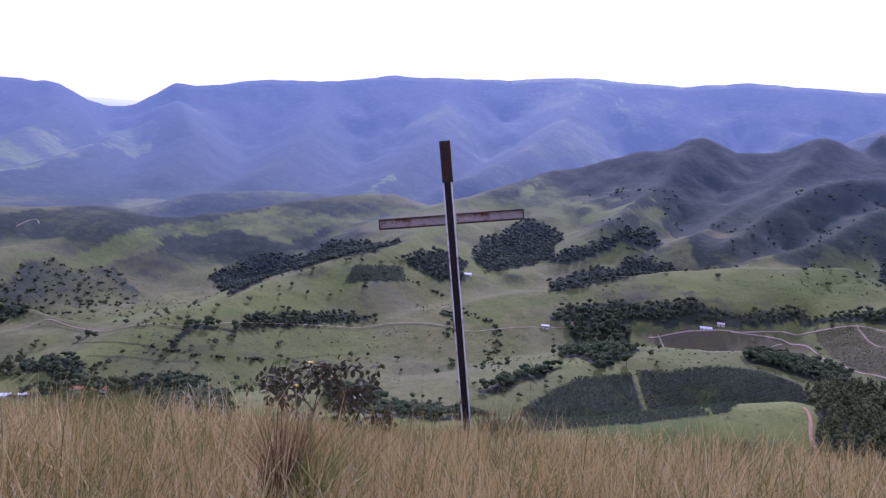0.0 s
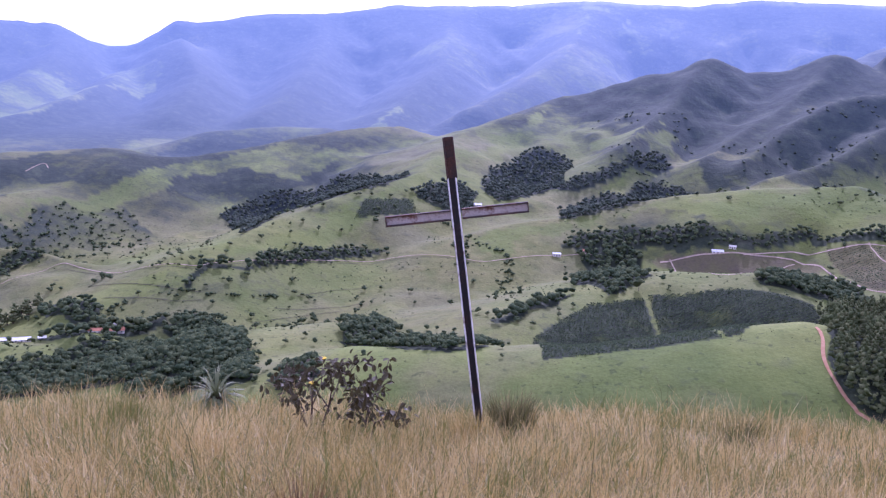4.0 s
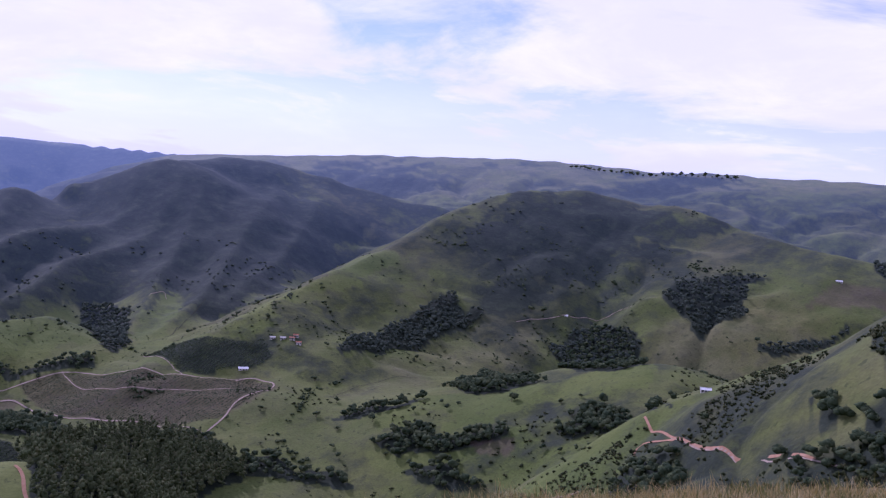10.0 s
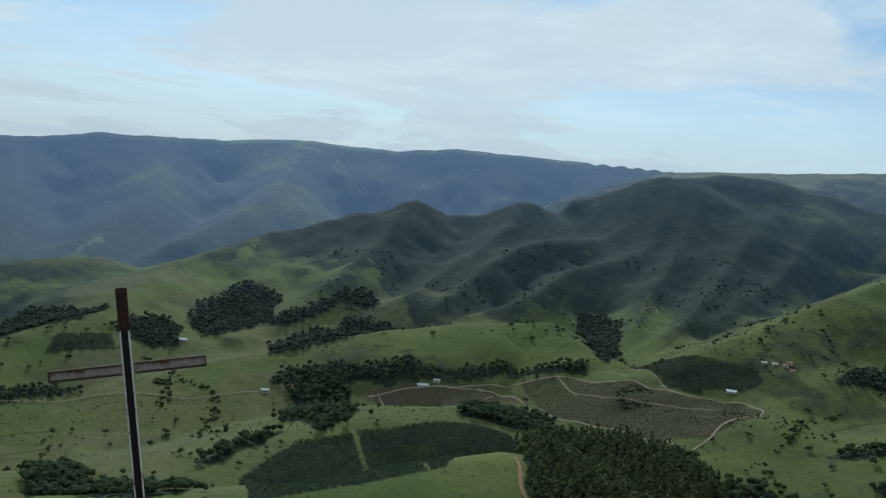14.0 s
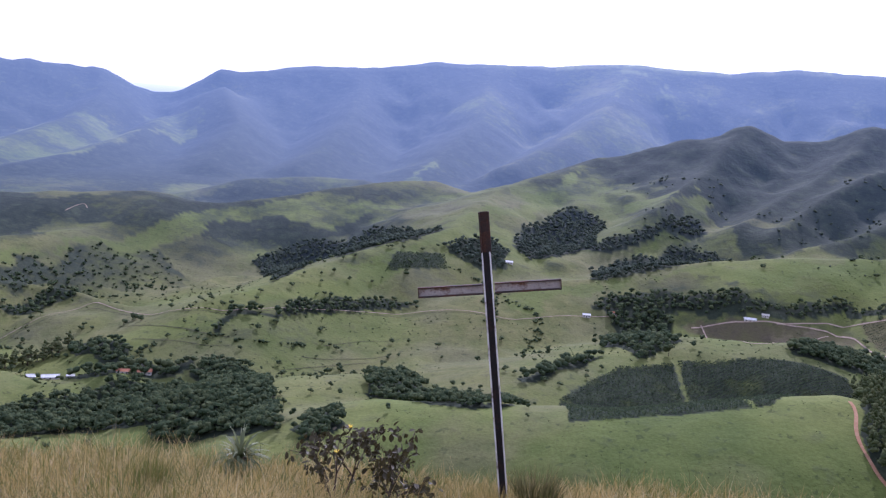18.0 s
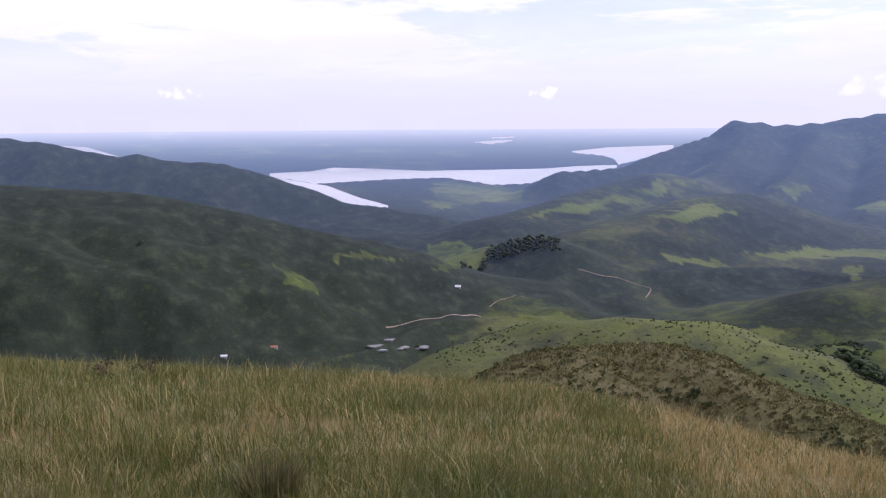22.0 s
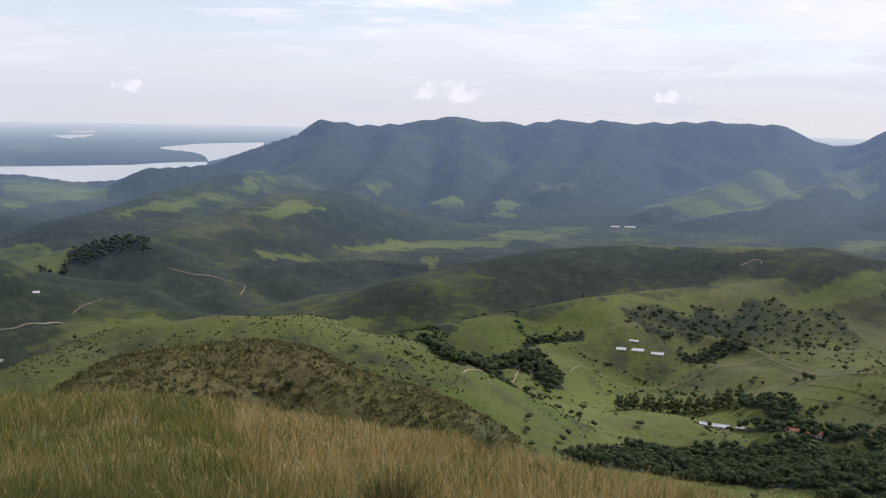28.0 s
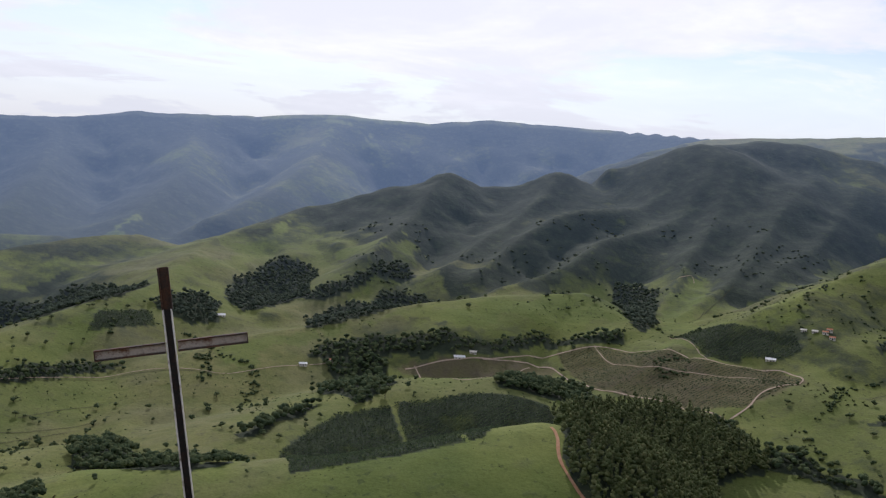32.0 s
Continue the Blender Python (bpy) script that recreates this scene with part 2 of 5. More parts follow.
WOOD_LEAF = leaf_material("woodland_leaves", (0.0, (0.048, 0.074, 0.038)), (0.5, (0.074, 0.104, 0.050)), (1.0, (0.125, 0.148, 0.068)), translucent=0.42, rough=0.9)
# woodland leaves paled and blued: distance haze put into the colour
HAZED_LEAF = leaf_material("hazed_leaves", (0.0, (0.062, 0.086, 0.066)), (1.0, (0.105, 0.130, 0.088)), translucent=0.42, rough=0.9)
GUM_LEAF = leaf_material("gum_leaves", (0.0, (0.070, 0.092, 0.040)), (0.5, (0.122, 0.148, 0.064)), (1.0, (0.195, 0.210, 0.098)), translucent=0.42, rough=0.9)
CROP_LEAF = leaf_material("crop_leaves", (0.0, (0.045, 0.068, 0.040)), (1.0, (0.085, 0.110, 0.056)), translucent=0.42, rough=0.9)
BUSH_LEAF = leaf_material("bush_leaves", (0.0, (0.034, 0.048, 0.020)), (0.6, (0.062, 0.078, 0.032)), (1.0, (0.115, 0.118, 0.050)), translucent=0.42, rough=0.9)
SHRUB_LEAF = leaf_material("shrub_leaves", (0.0, (0.024, 0.022, 0.010)), (0.6, (0.052, 0.044, 0.018)), (1.0, (0.125, 0.095, 0.036)), translucent=0.25)
KNOB_LEAF = leaf_material("knob_leaves", (0.0, (0.036, 0.044, 0.012)), (0.35, (0.095, 0.098, 0.028)), (0.8, (0.175, 0.155, 0.048)), (1.0, (0.30, 0.24, 0.10)), translucent=0.3)
YUCCA_LEAF = leaf_material("rosette_leaves", (0.0, (0.05, 0.065, 0.028)), (0.6, (0.12, 0.14, 0.060)), (1.0, (0.34, 0.33, 0.20)), translucent=0.2)
GRASS_BLADE = leaf_material("grass_blades", (0.0, (0.08, 0.085, 0.015)), (0.15, (0.165, 0.155, 0.032)), (0.32, (0.285, 0.210, 0.062)), (0.52, (0.43, 0.315, 0.115)), (0.75, (0.48, 0.37, 0.155)), (1.0, (0.66, 0.57, 0.34)), translucent=0.24, rough=0.48, scale=0.8)
GREEN_BLADE = leaf_material("green_blades", (0.0, (0.052, 0.072, 0.010)), (0.35, (0.100, 0.122, 0.020)), (0.65, (0.155, 0.155, 0.036)), (0.88, (0.30, 0.225, 0.09)), (1.0, (0.42, 0.36, 0.24)), translucent=0.24, rough=0.48, scale=0.5)
TUSSOCK_BLADE = leaf_material("tussock_blades", (0.0, (0.045, 0.050, 0.014)), (0.6, (0.11, 0.105, 0.035)), (1.0, (0.24, 0.19, 0.09)), translucent=0.3)
BARK = plain_material("bark", (0.05, 0.035, 0.025), (0.13, 0.10, 0.075), 9.0, 0.9, 0.2, 0.02)
LIMEWASH = plain_material("limewash", (0.44, 0.41, 0.36), (0.62, 0.59, 0.53), 1.2, 0.9, 0.2, 0.01)
CLAY_TILE = plain_material("clay_tiles", (0.28, 0.11, 0.06), (0.45, 0.21, 0.12), 2.0, 0.85, 0.2, 0.03)
TUSSOCK_RED = leaf_material("reddish_blades", (0.0, (0.06, 0.035, 0.016)), (0.6, (0.15, 0.085, 0.035)), (1.0, (0.27, 0.19, 0.09)), translucent=0.3)
TIN = plain_material("pale_sheet_roof", (0.52, 0.52, 0.52), (0.74, 0.74, 0.74), 1.0, 0.85, 0.2)
DARK_OPENING = plain_material("dark_opening", (0.02, 0.02, 0.022), (0.04, 0.04, 0.042), 2.0, 0.4, 0.5)


def steel_material(name, paint, rust, amount):
    """Old painted steel: paint over rust, with runs and pits."""
    m, n, l, b = shader(name, 0.8, 0.3)
    wide, fine = noise_tex(n, l, 5.0, 6, 0.7), noise_tex(n, l, 60.0, 4, 0.6)
    worn = span(n, l, wide, amount - 0.06, amount + 0.06)
    shade = blend(n, l, span(n, l, fine, 0.3, 0.7), tuple(0.72 * c for c in paint), paint)
    brown = blend(n, l, span(n, l, fine, 0.35, 0.65), tuple(0.45 * c for c in rust), rust)
    l.new(blend(n, l, worn, shade, brown), b.inputs["Base Color"])
    bump(n, l, b, fine, 0.35, 0.004)
    return m


PALE_STEEL = steel_material("pale_worn_paint", (0.33, 0.29, 0.25), (0.14, 0.06, 0.03), 0.56)
BLACK_STEEL = steel_material("blackened_steel", (0.016, 0.014, 0.014), (0.045, 0.026, 0.02), 0.56)
# real rust on sleeve and end plates, painted shadow on the arm flanges
DARK_STEEL = steel_material("dark_rust_and_shade", (0.035, 0.026, 0.022), (0.085, 0.038, 0.022), 0.5)
EDGE_STEEL = steel_material("bare_flange", (0.60, 0.58, 0.56), (0.16, 0.09, 0.06), 0.58)

# ---- relief: every hill is a crest line with slopes, over a valley floor ----
def lattice(i, j, seed):
    n = (i * 374761393 + j * 668265263 + seed * 974711) & 0xFFFFFFFF
    n = ((n ^ (n >> 13)) * 1274126177) & 0xFFFFFFFF
    return ((n ^ (n >> 16)) & 0xFFFFFF) / 0xFFFFFF


def value_noise(x, y, seed):
    i, j = np.floor(x).astype(np.int64), np.floor(y).astype(np.int64)
    u, v = x - i, y - j
    u, v = u * u * u * (u * (u * 6 - 15) + 10), v * v * v * (v * (v * 6 - 15) + 10)
    a = lattice(i, j, seed) * (1 - u) + lattice(i + 1, j, seed) * u
    b = lattice(i, j + 1, seed) * (1 - u) + lattice(i + 1, j + 1, seed) * u
    return (a * (1 - v) + b * v) * 2 - 1


def fbm(x, y, size, octaves=4, seed=0, gain=0.5):
    total, amp = 0.0, 1.0
    for k in range(octaves):
        s = size / 2 ** k
        total = total + amp * value_noise(x / s + 17.3 * k, y / s - 9.1 * k, seed + k)
        amp *= gain
    return total


def smooth(a, b, x):
    t = np.clip((x - a) / (b - a), 0, 1)
    return t * t * (3 - 2 * t)


EDGE_AZ = [-180, -130, -105, -100, -88, -75, -62, -52, -45, -37, -26, -13, 0, 8, 15, 26, 50, 73, 83, 100, 140, 180]
EDGE_EL = [5, 6, 10, 10.6, 12.9, 14.4, 15.3, 17.1, 17.9, 19.4, 20.6, 21.6, 22.2, 21.6, 20.8, 19.3, 15.5, 11.4, 7.8, 5, 4, 5]
EDGE_R = [60, 50, 36, 34, 30, 27, 25, 22, 20, 17, 15, 14, 14, 14, 15, 16, 20, 26, 30, 40, 60, 60]
GRASS = 0.26


def hilltop(x, y):
    az, r = np.degrees(np.arctan2(x, y)), np.hypot(x, y)
    tan, rim = np.tan(np.radians(np.interp(az, EDGE_AZ, EDGE_EL))), np.interp(az, EDGE_AZ, EDGE_R)
    b = 1.6 / rim ** 2
    a = tan - 3.2 / rim
    steep = np.maximum((0.62 - a) / (2 * b), rim)
    q = np.minimum(r, steep)
    z = -(a * q + b * q * q) - np.maximum(r - steep, 0) * np.maximum(0.62, a + 2 * b * steep)
    return z - GRASS * smooth(0.5, 4, r) + 0.10 * fbm(x, y, 3.0, 3, 5) * smooth(1.5, 5, r) * (1 - smooth(60, 140, r))


def floor_height(x, y):
    az, r = np.degrees(np.arctan2(x, y)), np.hypot(x, y)
    deep = smooth(-70, -60, az)  # the lake lies higher than the valley before the plateau
    z = np.interp(r, [0, 1000, 1900, 2600, 3300], [-222, -222, -172, -168, -168]) * (1 - deep)
    z = z + np.interp(r, [0, 1000, 1500, 2000, 2600, 3300], [-222, -224, -218, -200, -182, -168]) * deep
    out = 1.6 - r * np.tan(np.radians(np.interp(r, [3300, 4800, 5000], [2.95, 0.85, 0.55])))
    z = np.where(r > 3300, np.maximum(z, out), z)
    z = z + 7 * fbm(x, y, 420, 3, 11) * smooth(420, 700, r) * (1 - smooth(1500, 2000, r))
    wx, wy = x + 25 * fbm(x, y, 150, 2, 13), y + 25 * fbm(x, y, 150, 2, 15)
    crests = 0.55 - np.abs(fbm(wx, wy, 190, 3, 17, 0.5)) * 1.6
    return z + 16 * crests * smooth(560, 700, r) * (1 - smooth(1300, 1900, r))


RIDGES = []


def ridge(slope, sharp, gullies, *crest):
    """A hill by its crest line (metres), the mean slope of its sides, how sharp its back is, and how deep its gullies cut."""
    RIDGES.append((slope, sharp, gullies, np.array(crest, float)))


ridge(0.3, 0.2, 0.35,  # foothill spur
      (-1255, 821, -168), (-1288, 949, -153), (-1347, 1117, -139), (-1420, 1262, -140))
ridge(0.3, 0.2, 0.35,  # foothill spur by the lake
      (-1420, 737, -162), (-1457, 877, -148), (-1572, 1067, -131), (-1676, 1265, -114))
ridge(0.28, 0.2, 0.4,  # wooded low hill
      (-773, 851, -188), (-760, 954, -176), (-719, 1059, -166), (-670, 1149, -162), (-539, 1183, -158), (-444, 1222, -151))
ridge(0.42, 1, 0.5,  # far plateau
      (-900, 3175, 26), (-822, 3196, 38), (-685, 3249, 65), (-468, 3307, 85), (-203, 3354, 123), (-106, 3358, 120), (11, 3380, 137), (168, 3396, 140), (420, 3374, 167), (760, 3314, 163), (971, 3258, 190), (1390, 3103, 186), (1497, 2941, 180), (1582, 2782, 170))
ridge(0.45, 0.6, 0.4,  # saddle
      (-1258, 2986, -2), (-1210, 3027, -28), (-1163, 3067, -50), (-1116, 3105, -56), (-1026, 3136, -50), (-973, 3153, -27), (-917, 3170, 20))
ridge(0.45, 0.9, 0.6,  # range beyond the valley
      (-2006, 1224, -125), (-2011, 1399, -122), (-2087, 1633, -75), (-2112, 1761, -53), (-2109, 1841, -8), (-2064, 1965, -19), (-2030, 2071, -14), (-1952, 2212, 8), (-1796, 2403, -6), (-1748, 2500, 6), (-1683, 2544, -1), (-1637, 2633, 11), (-1562, 2678, 3), (-1380, 2887, 15), (-1227, 3009, -8))
ridge(0.35, 0.5, 0.35,  # high pasture with pines
      (1137, 1999, 123), (1307, 1893, 138), (1476, 1764, 154), (1633, 1474, 161), (1705, 1309, 155), (1767, 1134, 144), (1807, 968, 141), (1864, 572, 126), (1809, 389, 107), (1785, 236, 105), (1700, 0, 100), (1500, -500, 80))
ridge(0.45, 0.75, 0.5,  # dark mountains
      (151, 1472, -91), (219, 1475, -52), (272, 1478, -32), (334, 1477, -24), (362, 1482, -11), (401, 1484, -8), (437, 1486, -20), (500, 1478, -14), (535, 1476, 1), (575, 1472, 8), (603, 1471, 0), (624, 1473, -4), (646, 1475, 26), (675, 1473, 31), (712, 1455, 50), (749, 1437, 68), (779, 1421, 76), (805, 1406, 74), (741, 1519, 42), (795, 1501, 53), (837, 1487, 79), (888, 1468, 86), (936, 1447, 95), (985, 1425, 92), (1027, 1405, 81), (1062, 1366, 70), (1096, 1326, 56), (1128, 1286, 45), (1166, 1238, 31), (1201, 1203, 20))
ridge(0.5, 0.55, 0.35,  # dark hill
      (506, 804, -113), (580, 815, -88), (629, 841, -78), (705, 858, -53), (779, 873, -31), (836, 880, -6), (892, 885, 17), (945, 893, 32), (984, 880, 48), (1022, 867, 55), (1069, 841, 60), (1091, 813, 62), (1110, 787, 57), (1135, 750, 46), (1144, 699, 46), (1147, 655, 36), (1148, 611, 19), (1121, 554, 8), (1105, 469, -4), (1121, 430, -10))
ridge(0.42, 0.4, 0.35,  # green spur
      (6, 900, -181), (73, 947, -169), (190, 982, -147), (303, 974, -127), (361, 975, -121), (412, 977, -118), (431, 902, -137))
ridge(0.45, 0.5, 0.4,  # spur of the dark mountains
      (-215, 822, -184), (-189, 860, -180), (-151, 938, -168), (-102, 995, -153), (-36, 1079, -142), (15, 1300, -114), (96, 1397, -93), (160, 1471, -72))
ridge(0.42, 0.45, 0.45,  # long pasture ridge
      (-653, 703, -212), (-608, 794, -200), (-557, 878, -186), (-525, 989, -186), (-462, 1086, -183), (-394, 1186, -172), (-368, 1226, -163), (-262, 1304, -144), (-157, 1391, -126), (-81, 1448, -124))
ridge(0.4, 0, 0.2,  # pasture lobe
      (-129, 586, -192), (-103, 601, -188), (-72, 616, -188))
ridge(0.5, 0, 0.15,  # near pasture
      (-68, 516, -179), (-45, 528, -174), (23, 520, -168), (68, 505, -162), (128, 504, -152), (173, 506, -144), (201, 507, -140))
ridge(0.33, 0.1, 0.2,  # plantation hill
      (19, 640, -193), (47, 678, -188), (92, 714, -185), (141, 757, -179), (188, 767, -172), (242, 752, -166))
ridge(0.45, 0.6, 0.7,  # far hills by the lake
      (-1900, -800, 20), (-2018, -361, 11), (-2028, -301, 10), (-1994, -153, -1), (-1949, -46, -20), (-1899, 59, -33), (-1840, 192, -63), (-1836, 224, -57), (-1831, 266, -68), (-1783, 365, -77), (-1744, 444, -100), (-1706, 509, -124), (-1658, 559, -148), (-1557, 682, -166))
ridge(0.42, 0.3, 0.7,  # green mountain
      (-1000, -500, -70), (-1131, -206, -70), (-1175, -105, -58), (-1180, 22, -70), (-1172, 135, -80), (-1156, 237, -103), (-1124, 358, -134), (-1112, 450, -160))
ridge(0.5, 0.2, 0.3,  # wooded knoll
      (-1227, 564, -198), (-1227, 633, -181), (-1190, 699, -166), (-1157, 715, -174))
ridge(0.45, 0.1, 0.3,  # light hill
      (-545, 296, -145), (-545, 335, -134), (-525, 367, -130), (-490, 412, -133), (-462, 428, -142))
ridge(0.8, 0.4, 0.35,  # scrub slope
      (405, -120, 18), (427, 54, 11), (442, 85, 5), (464, 124, -2), (485, 158, -18), (504, 195, -40), (528, 239, -62))
ridge(0.35, 0.1, 0.3,  # pasture ridge
      (415, 637, -177), (477, 630, -166), (536, 594, -147), (585, 546, -134), (639, 481, -111), (661, 414, -98))
ridge(0.7, 0.75, 0.3,  # crag and spur
      (384, 1491, -25), (350, 1438, -30), (299, 1347, -66), (245, 1256, -89), (206, 1182, -109))
ridge(0.7, 0.75, 0.3,  # crag and spur
      (558, 1467, -8), (515, 1398, -30), (437, 1320, -68), (359, 1239, -98), (303, 1161, -118))
ridge(0.75, 0.7, 0.25,  # dark shoulder
      (727, 1403, -15), (658, 1326, -42), (603, 1308, -42), (535, 1294, -39), (491, 1279, -49), (437, 1246, -73), (382, 1190, -102), (341, 1140, -119))
ridge(0.7, 0.7, 0.25,  # dark shoulder
      (781, 1351, -9), (669, 1253, -53), (579, 1208, -62), (526, 1189, -73), (462, 1129, -97), (389, 1082, -118), (344, 1055, -128))
ridge(0.75, 0.7, 0.25,  # green spur under the peak
      (874, 1435, 37), (777, 1307, -11), (682, 1189, -58), (623, 1130, -79), (557, 1040, -109), (476, 936, -144))
ridge(0.75, 0.7, 0.25,  # green spur under the peak
      (919, 1310, 5), (788, 1194, -33), (690, 1090, -72), (610, 1010, -103), (568, 977, -117), (492, 916, -145))
ridge(0.7, 0.7, 0.25,  # flank of the peak
      (1004, 1297, -2), (898, 1202, -28), (795, 1116, -62), (711, 1053, -88), (646, 1000, -111))
ridge(0.5, 0.6, 0.4,  # foot of the range
      (-2054, 1844, -26), (-1851, 1606, -94), (-1633, 1321, -143), (-1484, 1106, -169), (-1408, 954, -185))
ridge(0.5, 0.6, 0.4,  # foot of the range
      (-1955, 2005, -36), (-1761, 1746, -106), (-1574, 1508, -147), (-1443, 1312, -174), (-1360, 1180, -196))
ridge(0.5, 0.6, 0.4,  # foot of the range
      (-1875, 2213, -12), (-1625, 1900, -118), (-1411, 1623, -173), (-1305, 1449, -192))
ridge(0.5, 0.6, 0.4,  # foot of the range
      (-1697, 2426, -17), (-1513, 2053, -116), (-1354, 1734, -167), (-1226, 1516, -195))
ridge(0.5, 0.6, 0.4,  # foot of the range
      (-1588, 2569, -10), (-1434, 2229, -100), (-1326, 1940, -147), (-1312, 1828, -162))
ridge(0.45, 0.5, 0.4,  # foothill of the saddle
      (-1174, 2923, -43), (-1079, 2475, -120), (-1040, 2107, -154), (-1006, 1786, -182))
ridge(0.45, 0.5, 0.4,  # foothill of the saddle
      (-938, 2744, -115), (-877, 2341, -147), (-864, 2023, -172), (-893, 1767, -189))
ridge(0.5, 0.6, 0.4,  # foot of the plateau
      (-832, 2934, -21), (-680, 2561, -105), (-620, 2215, -151), (-600, 2033, -176))
ridge(0.5, 0.6, 0.4,  # foot of the plateau
      (-443, 3220, 32), (-411, 2719, -83), (-409, 2314, -144), (-428, 2107, -172))
ridge(0.5, 0.6, 0.4,  # foot of the plateau
      (-29, 3280, 83), (-46, 2750, -51), (-123, 2297, -139), (-156, 2094, -173))
ridge(0.5, 0.6, 0.4,  # foot of the plateau
      (427, 3272, 116), (307, 2783, -3), (176, 2444, -79), (47, 2199, -132))
ridge(0.4, 0.3, 0.4,  # low rise before the plateau
      (-518, 1671, -198), (-439, 1746, -174), (-329, 1821, -166), (-239, 1834, -167))
KNOB = np.array([  # scrubby knob on the shoulder of the hill
    (-88, 47, -26), (-93, 55, -25), (-93, 63, -25), (-92, 68, -25), (-88, 73, -26), (-82, 76, -28), (-78, 78, -29), (-73, 77, -30), (-64, 74, -31)], float)


def along(x, y, crest):
    """Distance to a crest line, and the crest's height and how far along it one is, eased from stretch to stretch."""
    best, height, weight = np.full(x.shape, 1e9), np.zeros(x.shape), np.zeros(x.shape)
    place, walked = np.zeros(x.shape), 0.0
    for p, q in zip(crest[:-1], crest[1:]):
        d = q - p
        t = np.clip(((x - p[0]) * d[0] + (y - p[1]) * d[1]) / (d[0] ** 2 + d[1] ** 2), 0, 1)
        dist = np.hypot(x - p[0] - t * d[0], y - p[1] - t * d[1])
        w = 1 / (dist + 4) ** 4
        height, weight = height + w * (p[2] + t * d[2]), weight + w
        place, walked = place + w * (walked + t * math.hypot(d[0], d[1])), walked + math.hypot(d[0], d[1])
        best = np.minimum(best, dist)
    return best, height / weight, place / weight


def relief(x, y):
    x, y = np.asarray(x, float), np.asarray(y, float)
    base, r = floor_height(x, y), np.hypot(x, y)
    rise, spine = np.zeros(x.shape), np.ones(x.shape)
    spurs = fbm(x, y, 210, 4, 21, 0.55)
    wide = fbm(x, y, 520, 3, 31)
    for slope, sharp, gullies, crest in RIDGES:
        near = ((x > crest[:, 0].min() - 1300) & (x < crest[:, 0].max() + 1300) & (y > crest[:, 1].min() - 1300) & (y < crest[:, 1].max() + 1300))
        if not near.any():
            continue
        d, top, s = along(x[near], y[near], crest)
        high = np.maximum(top - base[near], 2.0)
        w = high / slope + 40
        u = d / w
        s = s + 40 * wide[near] + 14 * spurs[near]
        rib = np.abs(value_noise(s / 150, 0 * s + slope * 9, 61)) * 2 - 0.7 + 0.5 * value_noise(s / 62, 0 * s + slope * 5, 63)
        fold = 0.16 * rib * smooth(0.3, 0.42, slope + 0 * s) * smooth(45, 110, high) + 0.30 * spurs[near] + 0.28 * wide[near]
        u = np.clip(u * np.exp(gullies * fold * smooth(0.04, 0.4, u)), 0, 1)
        spine[near] = np.minimum(spine[near], np.where(high > 45, u, 1))
        dome = 0.5 + 0.5 * np.cos(np.pi * u)
        peak = (1 - u) ** 1.35
        rise[near] += (high * (dome * (1 - sharp) + peak * sharp)) ** 9
    rise = rise ** (1 / 9)
    wx, wy = x + 30 * fbm(x, y, 140, 2, 43), y + 30 * fbm(x, y, 140, 2, 47)
    cut = (1 - np.abs(fbm(wx, wy, 190, 3, 49, 0.55)) * 1.5).clip(0, 1) ** 2
    cut += 0.45 * (1 - np.abs(fbm(wx, wy, 75, 2, 57)) * 1.6).clip(0, 1) ** 2
    z = base + rise * (1 - 0.075 * cut * smooth(0.03, 0.38, spine) * smooth(45, 110, rise))
    z = z + np.clip(rise / 60, 0, 1) * (fbm(x, y, 60, 3, 41) * 2.0 + (0.4 - np.abs(fbm(wx, wy, 85, 3, 45))) * 8.0 * smooth(60, 130, rise) * smooth(0.02, 0.3, spine) * (1 - 0.5 * smooth(1800, 2100, r))) * smooth(300, 600, r)
    hill = hilltop(x, y)
    d, top, _ = along(x, y, KNOB)
    knob = top - (0.42 * (np.sqrt(d * d + 100) - 10) + 0.022 * d * d) * (1 + 0.2 * fbm(x, y, 25, 2, 3)) + 0.5 * fbm(x, y, 9, 3, 8)
    hill = np.where(r > 55, np.maximum(hill, knob), hill)
    hill = hill + 1.2 * fbm(x, y, 45, 3, 51) * smooth(70, 200, r)
    return np.where(r < 60, hill, np.maximum(hill, z))


# ---- plan of the valley: woods, scrub, fields and tracks (metres) ----
WOODS, SCRUB, LIGHT, SOIL, ROWS, TRACKS = [], [], [], [], [], []

WOODS.append([(-264, 1121), (-253, 1153), (-225, 1171), (-196, 1185), (-170, 1191), (-145, 1197), (-103, 1171), (-52, 1098), (-66, 1033), (-99, 1007), (-137, 962), (-202, 1152), (-181, 920), (-192, 879), (-250, 1090)])
WOODS.append([(-175, 820), (-164, 843), (-139, 864), (-109, 893), (-75, 910), (-64, 903), (-82, 883), (-117, 850), (-146, 826), (-171, 812)])
WOODS.append([(-36, 1035), (-19, 1058), (12, 1082), (31, 1063), (25, 1008), (8, 983), (-11, 1001)])
WOODS.append([(25, 1118), (60, 1192), (91, 1246), (136, 1265), (148, 1220), (112, 1129), (82, 1072), (57, 1064), (44, 1092)])
WOODS.append([(100, 1139), (155, 1135), (201, 1152), (279, 1217), (268, 1161), (222, 1142), (164, 1114), (123, 1095)])
WOODS.append([(119, 1052), (151, 1083), (187, 1088), (232, 1114), (263, 1135), (272, 1110), (203, 971), (161, 962), (134, 952), (114, 952)])
WOODS.append([(105, 894), (130, 914), (186, 929), (225, 901), (273, 890), (329, 892), (381, 877), (412, 872), (392, 863), (342, 876), (274, 873), (221, 876), (180, 887), (128, 885)])
